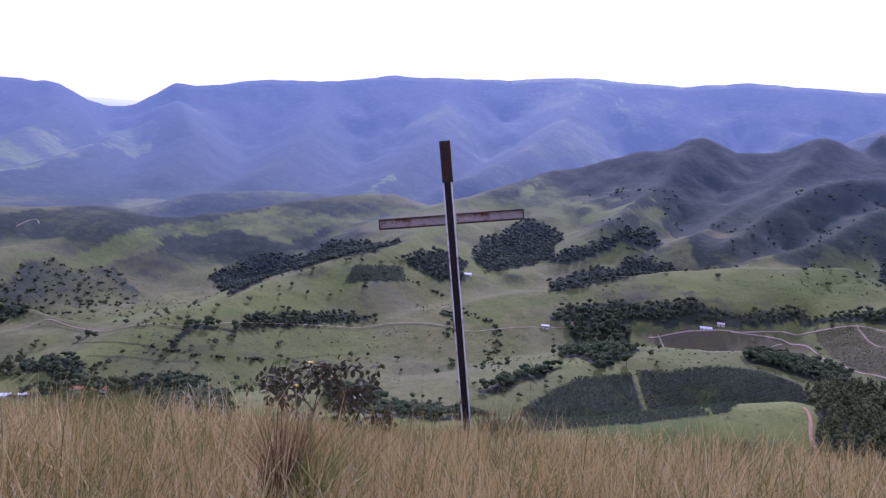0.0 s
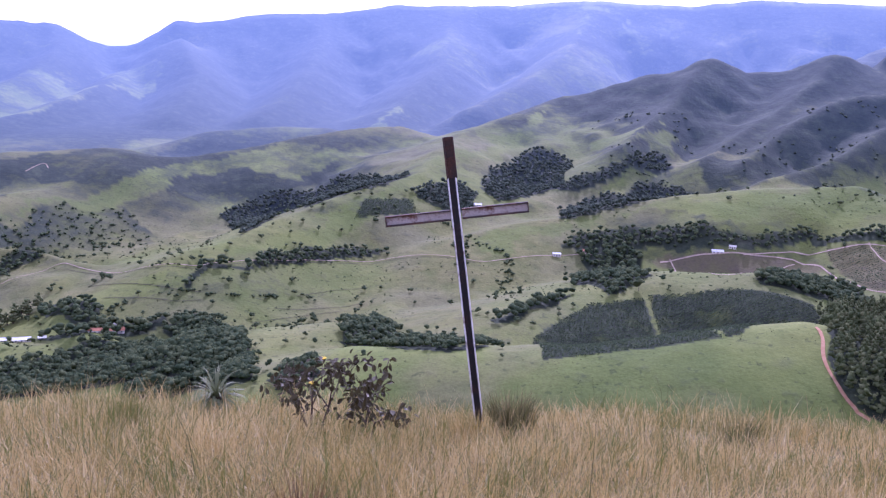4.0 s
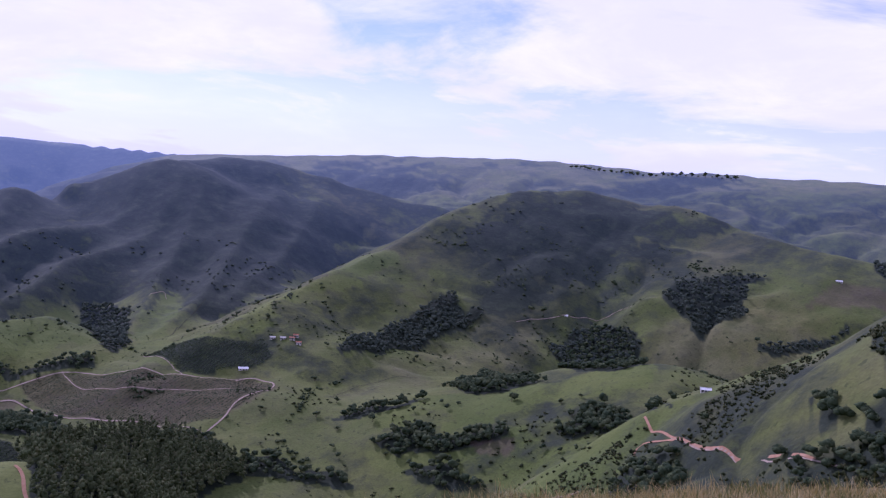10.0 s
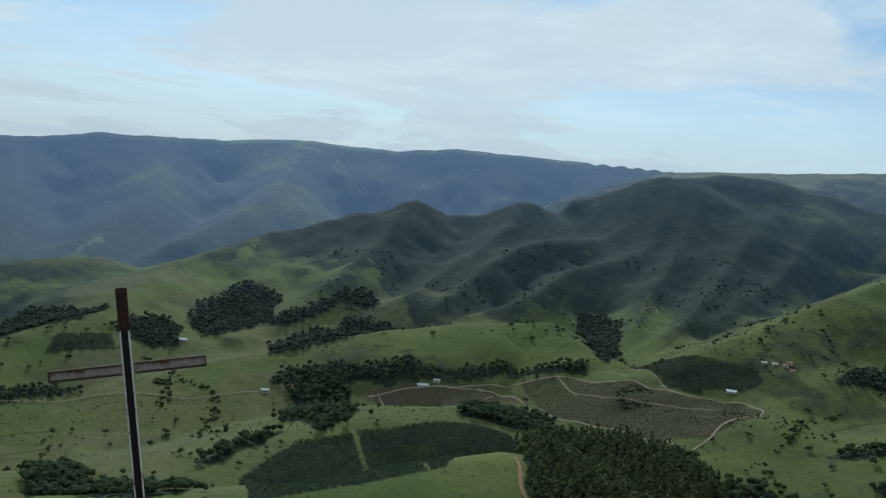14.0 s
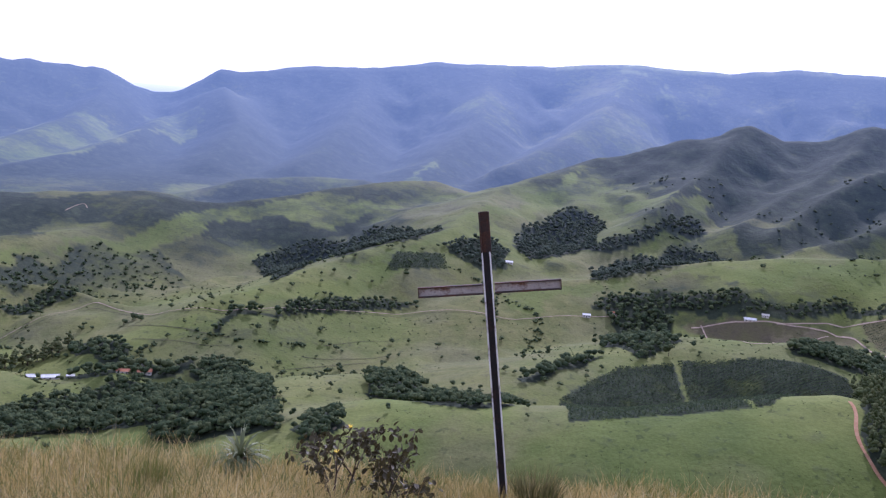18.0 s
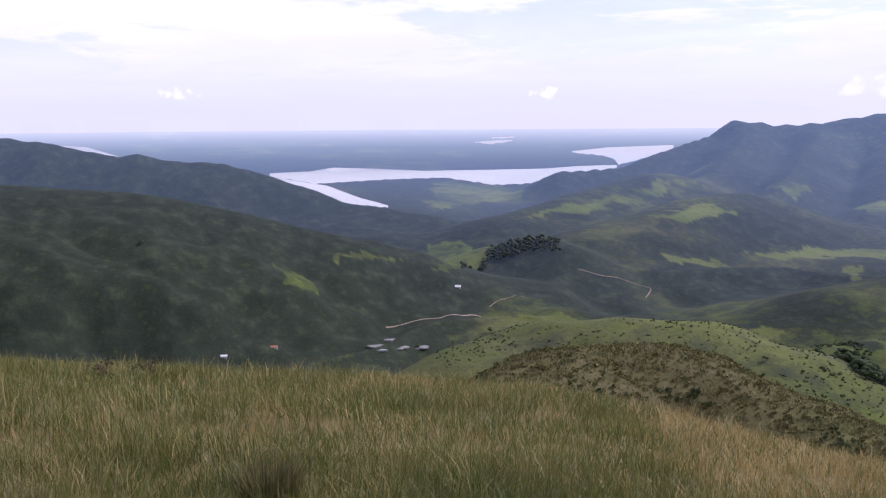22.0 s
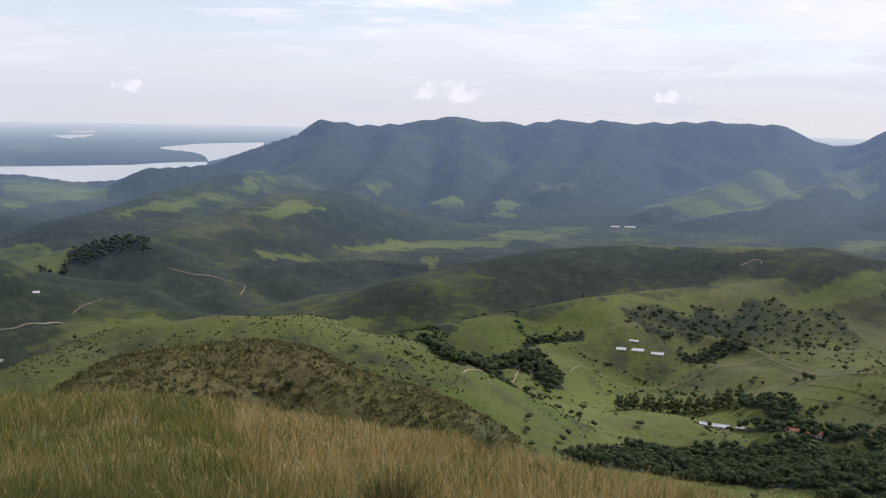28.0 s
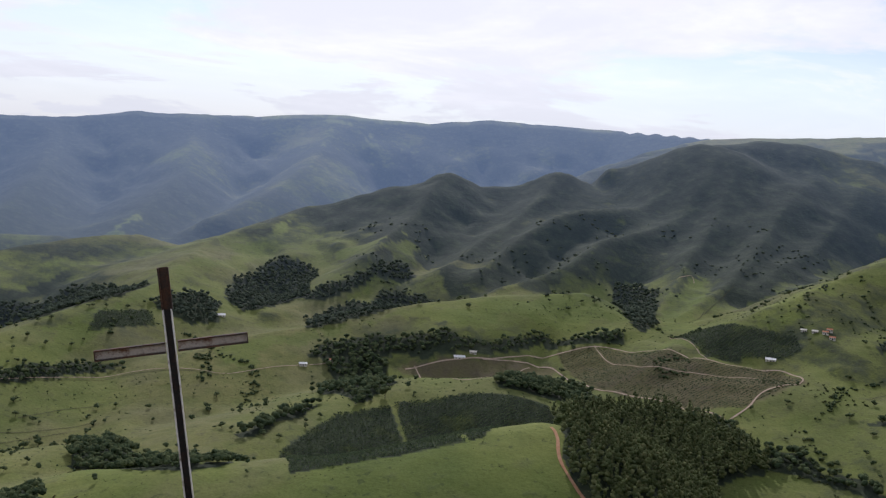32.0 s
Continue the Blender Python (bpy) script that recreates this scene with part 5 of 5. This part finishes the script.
# ---- houses and sheds ----
def house(x, y, size, turn, roof, label, category="house", low=False, group="valley houses"):
    w, d = size[0] * 0.7, size[1] * 0.7
    tall = 2.4 if low else 2.8
    root = new("shed" if low else "farmhouse")
    z = min(height(x + i * w / 2, y + j * d / 2) for i in (-1, 1) for j in (-1, 1))
    root.matrix_world = Matrix.Translation((x, y, z)) @ Matrix.Rotation(turn, 4, "Z")
    bm = bmesh.new()
    tall -= 1.1
    box(bm, (w, d, tall + 1.5), (0, 0, (tall + 1.5) / 2 - 0.4), bevel=0.05)
    part("wall", bm, LIMEWASH, root)
    rise = 0.22 * d
    for side in (-1, 1):
        bm = bmesh.new()
        pitch = math.atan2(rise, d / 2)
        box(bm, (w + 0.8, math.hypot(rise, d / 2) + 0.5, 0.14), (0, side * d / 4, tall + 1.1 + rise / 2), Matrix.Rotation(-side * pitch, 3, "X"), 0.02)
        part("roof", bm, roof, root)
    bm = bmesh.new()
    for side in (-1, 1):
        a = [bm.verts.new((side * w / 2, q, h)) for q, h in ((-d / 2, tall + 1.0), (d / 2, tall + 1.0), (0, tall + 1.0 + rise))]
        bm.faces.new(a)
    part("gable", bm, LIMEWASH, root)
    for i in range(3):
        bm = bmesh.new()
        box(bm, (1.0, 0.12, 1.0 if i != 1 else 1.9), ((i - 1) * w / 3.2, -d / 2 - 0.03, 1.7 if i != 1 else 1.25))
        part("door" if i == 1 else "window", bm, DARK_OPENING, root)
    tagged(root, label, category, group)


for spec in ((-487, 818), (-473, 829), (-456, 838)):
    house(*spec, (17, 10), 0.5, TIN, "long low shed with a bright pale roof", "shed", True, "pale sheds")
house(-482, 836, (13, 6), 0.5, TIN, "low shed with a bright pale roof", "shed", True, "pale sheds")
house(-324, 672, (9, 8), 0.4, TIN, "small shed with a bright pale roof", "shed", True, "sheds by the wood")
house(-313, 680, (18, 9), 0.4, TIN, "long white shed beside the wood", "shed", True, "sheds by the wood")
house(-302, 690, (8, 6), 0.4, TIN, "small shed with a bright pale roof", "shed", True, "sheds by the wood")
house(-247, 695, (15, 10), 0.3, CLAY_TILE, "farmhouse with an orange clay tile roof")
house(-259, 683, (14, 8), 0.2, CLAY_TILE, "long farmhouse with a pinkish clay roof")
house(-254, 704, (8, 6), 0.8, TIN, "small grey-roofed farmhouse among trees")
house(248, 874, (15, 8), -0.1, TIN, "pale-roofed farm building by the road fork")
house(262, 876, (9, 6), -0.3, LIMEWASH, "white farm building by the road fork")
house(28, 1026, (13, 8), 0.1, TIN, "white farmhouse on a green slope below woods")
for spec in ((539, 761), (545, 753), (551, 746), (552, 737), (558, 750)):
    house(*spec, (7, 5), -0.6, CLAY_TILE if spec[0] > 550 else LIMEWASH, "small pale farmhouse below the mountain")
house(492, 737, (12, 8), -0.5, TIN, "white farmhouse at the field's corner")
house(862, 666, (17, 8), -0.9, TIN, "white farmhouse high on the hill")
house(101, 882, (10, 6), 0.0, TIN, "roadside house with a pale roof")
house(126, 887, (8, 6), 0.0, CLAY_TILE, "roadside house with a clay roof")
house(487, 272, (8, 6), -1.0, TIN, "small white shed in pasture", "shed", True, "sheds by the wood")
house(1048, 436, (10, 6), -1.1, TIN, "white farmhouse on the saddle")
house(411, 54, (9, 6), -1.4, CLAY_TILE, "house with an orange roof on the ridge")
house(-1030, 485, (15, 9), 1.1, TIN, "pale house among dark trees")
house(-887, 225, (9, 6), 1.2, CLAY_TILE, "small house by the fish ponds")
house(-882, 176, (8, 6), 1.3, TIN, "small pale house by the fish ponds")
house(-971, 1650, (30, 10), 0.55, TIN, "long pale shed far across the valley", "shed", True, "far sheds")
house(-992, 1630, (22, 10), 0.55, TIN, "long pale shed far across the valley", "shed", True, "far sheds")

# ---- hilltop: grass, rosettes, shrub and the steel cross ----
def blades(x, y, tall, wide, lean, seed, heading=None):
    """Bent blades as one soup: five corners and three faces each."""
    g = np.random.default_rng(seed)
    n = len(x)
    a = g.uniform(0, 6.28, n) if heading is None else heading
    face = g.uniform(0, 6.28, n)
    z = relief(x, y) - 0.02
    sx, sy = np.cos(face) * wide / 2, np.sin(face) * wide / 2
    bx, by = np.cos(a) * lean * tall, np.sin(a) * lean * tall
    drop = np.sqrt(np.clip(1 - (lean * 0.9) ** 2, 0.05, 1))
    p = np.zeros((n, 5, 3))
    p[:, 0] = np.stack([x - sx, y - sy, z], -1)
    p[:, 1] = np.stack([x + sx, y + sy, z], -1)
    p[:, 2] = np.stack([x + bx * 0.35 + sx * 0.8, y + by * 0.35 + sy * 0.8, z + tall * 0.60 * drop], -1)
    p[:, 3] = np.stack([x + bx * 0.35 - sx * 0.8, y + by * 0.35 - sy * 0.8, z + tall * 0.60 * drop], -1)
    p[:, 4] = np.stack([x + bx, y + by, z + tall * drop], -1)
    k = np.arange(n)[:, None] * 5
    f = np.concatenate([k + [0, 1, 2], k + [0, 2, 3], k + [3, 2, 4]])
    return p.reshape(-1, 3), f


def meadow(name, count, az0, az1, r0, r1, seed, material, label, tall=(0.28, 0.55), scale=1.0):
    g = np.random.default_rng(seed)
    tufts = count // 14
    az, r = np.radians(g.uniform(az0, az1, tufts)), g.uniform(r0, r1, tufts)
    x, y = r * np.sin(az), r * np.cos(az)
    lush = 1 + 0.35 * fbm(x, y, 1.6, 3, 201)
    own = g.uniform(tall[0], tall[1], tufts) * lush
    way = g.uniform(0, 6.28, tufts)
    i = np.repeat(np.arange(tufts), 14)
    n = len(i)
    spread = 0.09 + 0.006 * r[i]
    bx, by = x[i] + g.normal(0, 1, n) * spread, y[i] + g.normal(0, 1, n) * spread
    rr = np.hypot(bx, by)
    h = own[i] * g.uniform(0.55, 1.1, n)
    lean = np.clip(g.normal(0.60, 0.30, n), 0.02, 1.05)
    v, f = blades(bx, by, h, (0.0035 + 0.00042 * rr) * g.uniform(0.7, 1.4, n) * scale, lean, seed, way[i] + g.normal(0, 1.0, n))
    tagged(new(name, soup(name, v, f, material)), label, "grass", kind="stuff")


meadow("dry_grass", 90000, -58, 88, 2.4, 24, 1, GRASS_BLADE, "long dry straw-coloured hilltop grass")
meadow("dry_grass", 15000, -110, -50, 2.4, 38, 2, GRASS_BLADE, "long dry grass among green tufts")
meadow("green_grass", 95000, -110, -56, 2.4, 38, 3, GREEN_BLADE, "long green hilltop grass")
meadow("dry_grass", 26000, -72, -24, 22, 58, 5, GRASS_BLADE, "long dry grass down the hill's shoulder")
meadow("knob_grass", 52000, -70, -36, 60, 124, 6, KNOB_LEAF, "dry brown grass over the scrubby knob", (0.3, 0.6), 1.3)
meadow("green_grass", 60000, -60, 88, 2.4, 24, 4, GREEN_BLADE, "green tufts among dry hilltop grass")

meadow("short_grass", 14000, -180, 180, 0.25, 2.7, 7, GREEN_BLADE, "short trodden grass on the summit", (0.10, 0.24))
meadow("dry_grass", 12000, 86, 252, 2.4, 18, 8, GRASS_BLADE, "long dry grass behind the summit")
meadow("green_grass", 60000, -112, -46, 2.2, 11, 9, GREEN_BLADE, "thick green grass on the near slope", (0.2, 0.42))
meadow("dry_grass", 30000, -60, 60, 2.4, 10, 10, GRASS_BLADE, "thick dry grass on the near slope", (0.2, 0.42))


def tussock(x, y, tall, wide, count, seed, label, material=TUSSOCK_BLADE):
    g = np.random.default_rng(seed)
    d, a = wide * 0.35 * np.sqrt(g.uniform(0, 1, count)), g.uniform(0, 6.28, count)
    v, f = blades(x + d * np.cos(a), y + d * np.sin(a), tall * g.uniform(0.6, 1.1, count), 0.006 * g.uniform(0.7, 1.5, count), np.clip(g.normal(0.25, 0.18, count), 0, 0.8), seed, a + g.normal(0, 0.5, count))
    tagged(new("grass_tussock", soup("grass_tussock", v, f, material)), label, "grass tussock", "tussocks")


tussock(0.80, 10.3, 0.62, 0.62, 700, 41, "dense dark tussock at the foot of the cross")
tussock(0.34, 9.6, 0.42, 0.5, 420, 48, "straw tussock before the foot of the cross", GRASS_BLADE)
tussock(-6.4, 5.6, 0.6, 0.55, 500, 42, "dark brown tussock in dry grass")
tussock(-0.66, 4.35, 0.62, 0.16, 200, 43, "tall reddish brown tussock", TUSSOCK_RED)
tussock(-0.52, 4.3, 0.5, 0.16, 90, 49, "fresh green strap-leaved tuft beside brown grass", GREEN_BLADE)
tussock(-3.2, 9.2, 0.5, 0.5, 300, 44, "bright green tussock in dry grass", GREEN_BLADE)
tussock(-8.6, 1.3, 0.55, 0.7, 500, 45, "dark green tussock on the slope")
tussock(3.2, 9.8, 0.45, 0.5, 260, 46, "straw-coloured tussock in dry grass")
tussock(-7.5, -0.6, 0.5, 0.6, 400, 47, "dark green tussock on the slope")


# stalks that stand over the grass
g = np.random.default_rng(55)
az, r = np.radians(g.uniform(-105, 40, 170)), g.uniform(5, 16, 170)
v, f = blades(r * np.sin(az), r * np.cos(az), g.uniform(0.5, 0.95, 170), np.full(170, 0.006), np.clip(g.normal(0.25, 0.2, 170), 0, 0.8), 56)
tagged(new("grass_stalks", soup("grass_stalks", v, f, TUSSOCK_BLADE)), "thin dark seed stalks over the grass", "grass", kind="stuff")


def rosette(x, y, size, seed, label):
    """A spiky rosette on a short stem: narrow arching leaves."""
    g = np.random.default_rng(seed)
    root = new("rosette_plant")
    root.location = (x, y, height(x, y))
    bm = bmesh.new()
    bmesh.ops.create_cone(bm, segments=9, radius1=0.07 * size, radius2=0.09 * size, depth=0.5 * size, matrix=Matrix.Translation((0, 0, 0.22 * size)))
    part("stem", bm, BARK, root, "short dark stem with old leaf bases")
    for i in range(96):
        a, up, span_ = g.uniform(0, 6.28), g.uniform(-0.35, 1.35), size * g.uniform(0.38, 0.62)
        vs, fs = [], []
        side = Vector((-math.sin(a), math.cos(a), 0))
        for k in range(5):
            t = k / 4
            e = up - 0.9 * t * t * (1.2 - 0.6 * up)
            p = Vector((math.cos(a) * span_ * t * math.cos(e), math.sin(a) * span_ * t * math.cos(e), 0.42 * size + span_ * t * math.sin(e)))
            w = 0.028 * size * (1 - t) ** 0.7 + 0.001
            vs += [p - side * w, p + Vector((0, 0, -0.3 * w)), p + side * w]
        for k in range(4):
            b = 3 * k
            fs += [(b, b + 1, b + 4, b + 3), (b + 1, b + 2, b + 5, b + 4)]
        piece("leaf", mesh_from("leaf", vs, fs, YUCCA_LEAF), root)
    tagged(root, label, "plant", "rosette plants")


rosette(-3.05, 12.3, 0.86, 61, "spiky grey-green rosette plant on a short stem")
rosette(-11.4, 13.3, 0.80, 62, "spiky pale rosette plant in dry grass")


FLOWER = plain_material("yellow_petals", (0.62, 0.40, 0.03), (0.80, 0.58, 0.06), 30.0, 0.7)


def shrub(x, y, size, seed, label, leaves=150, flowers=0):
    """A twisted little shrub: forked twigs with leathery drooping leaves."""
    g = np.random.default_rng(seed)
    root = new("shrub")
    root.location = (x, y, height(x, y))
    tips = []

    def grow(bm, p, way, length, thick, depth):
        q = p + way * length
        m = Matrix.Translation((p + q) / 2) @ (q - p).to_track_quat("Z", "Y").to_matrix().to_4x4()
        bmesh.ops.create_cone(bm, segments=5, radius1=thick, radius2=thick * 0.7, depth=length, matrix=m)
        if depth == 0:
            tips.append(q)
            return
        tips.append(q)
        for _ in range(2 if depth < 3 else 3):
            turn = Vector((g.normal(0, 0.75), g.normal(0, 0.75), g.normal(0.10, 0.35)))
            grow(bm, q, (way + turn).normalized(), length * g.uniform(0.6, 0.9), thick * 0.62, depth - 1)

    for k in range(3):
        bm = bmesh.new()
        a = g.uniform(0, 6.28)
        grow(bm, Vector((0.04 * k, 0, -0.05)), Vector((math.cos(a) * 0.8, math.sin(a) * 0.5, 1)).normalized(), size * 0.34, 0.014, 3)
        part("branch", bm, BARK, root)
    shape = [(0, 0, 0), (0.35, 0.30, 0.06), (0.75, 0.30, 0.02), (1, 0, -0.12), (0.75, -0.30, 0.02), (0.35, -0.30, 0.06), (0.5, 0, -0.06)]
    fs = [(0, 1, 6), (1, 2, 6), (2, 3, 6), (3, 4, 6), (4, 5, 6), (5, 0, 6)]
    models = []
    for k in range(4):
        s = 0.078 * (0.8 + 0.15 * k)
        models.append(mesh_from("leaf", [(s * px, s * py * 0.9, s * pz) for px, py, pz in shape], fs, SHRUB_LEAF))
    for i in range(leaves):
        p = tips[int(g.integers(len(tips)))]
        ob = piece("leaf", models[i % 4], root)
        ob.matrix_local = Matrix.Translation(p + Vector(g.normal(0, 0.035, 3))) @ Euler((g.normal(0, 0.7), g.normal(0.5, 0.6), g.uniform(0, 6.28))).to_matrix().to_4x4()
    for p in tips[7:7 + flowers]:
        bm = bmesh.new()
        for k in range(6):
            a = k * math.pi / 3
            box(bm, (0.034, 0.020, 0.006), p + Vector((0.018 * math.cos(a), 0.018 * math.sin(a), 0.02)), Matrix.Rotation(a, 3, "Z") @ Matrix.Rotation(-0.5, 3, "Y"))
        part("flower", bm, FLOWER, root, "small yellow flower")
    tagged(root, label, "shrub", "shrubs")


shrub(-1.35, 9.4, 1.0, 71, "low shrub with dark leathery brown leaves", 300, 2)
shrub(-0.80, 9.5, 0.9, 75, "low shrub with dark leathery brown leaves", 290)
shrub(-8.7, 10.8, 0.4, 72, "small dark shrub at the grass edge", 50)
shrub(-24.5, 2.5, 0.7, 73, "small dark shrub at the grass edge", 70)
shrub(-22.0, 1.0, 0.6, 74, "small dark shrub at the grass edge", 60)


# ---- the cross: rusted steel channel, leaning ----
def channel(name, length, wide, deep, web_material, parent, frame_turn, at, label, rim=EDGE_STEEL):
    """A steel channel along its own z: web, two flanges, the open side towards the walker."""
    web = bmesh.new()
    box(web, (wide - 0.024, 0.007, length), (0, 0, 0), bevel=0.001)
    ob = part(name, web, web_material, parent, label)
    ob.matrix_local = Matrix.Translation(at) @ frame_turn
    for side in (-1, 1):
        bm = bmesh.new()
        box(bm, (0.015, deep, length), (side * (wide / 2 - 0.0075), -deep / 2 + 0.004, 0), bevel=0.002)
        part("flange", bm, rim, ob, "thin worn steel flange")
    return ob


def hill_cross():
    root = new("hilltop_cross")
    root.location = (0.40, 10.0, -2.40)
    root.rotation_euler = (0, radians(-9.3), 0)
    channel("post", 3.0, 0.098, 0.05, BLACK_STEEL, root, Matrix.Identity(4), (0, 0, 1.05), "blackened steel channel post with pale worn edges")
    channel("post_sleeve", 0.43, 0.112, 0.055, DARK_STEEL, root, Matrix.Identity(4), (0.004, -0.008, 2.765), "dark rusted sleeve at the top", DARK_STEEL)
    turn = Matrix.Rotation(radians(90.3), 4, "Y")
    for off, length in ((-0.40, 0.69), (0.415, 0.70)):
        # dark flanges put the shadow along the arm's edges into the colour
        arm = channel("crossarm", length, 0.112, 0.045, PALE_STEEL, root, turn, (off, -0.01, 2.165), "channel arm with flaking pale paint and rust", DARK_STEEL)
        bm = bmesh.new()
        box(bm, (0.11, 0.046, 0.008), (0, -0.019, math.copysign(length / 2 - 0.004, off)), bevel=0.001)
        part("end_plate", bm, DARK_STEEL, arm, "rusty end plate")
    tagged(root, "leaning rusty steel cross standing in hilltop grass", "cross")


hill_cross()
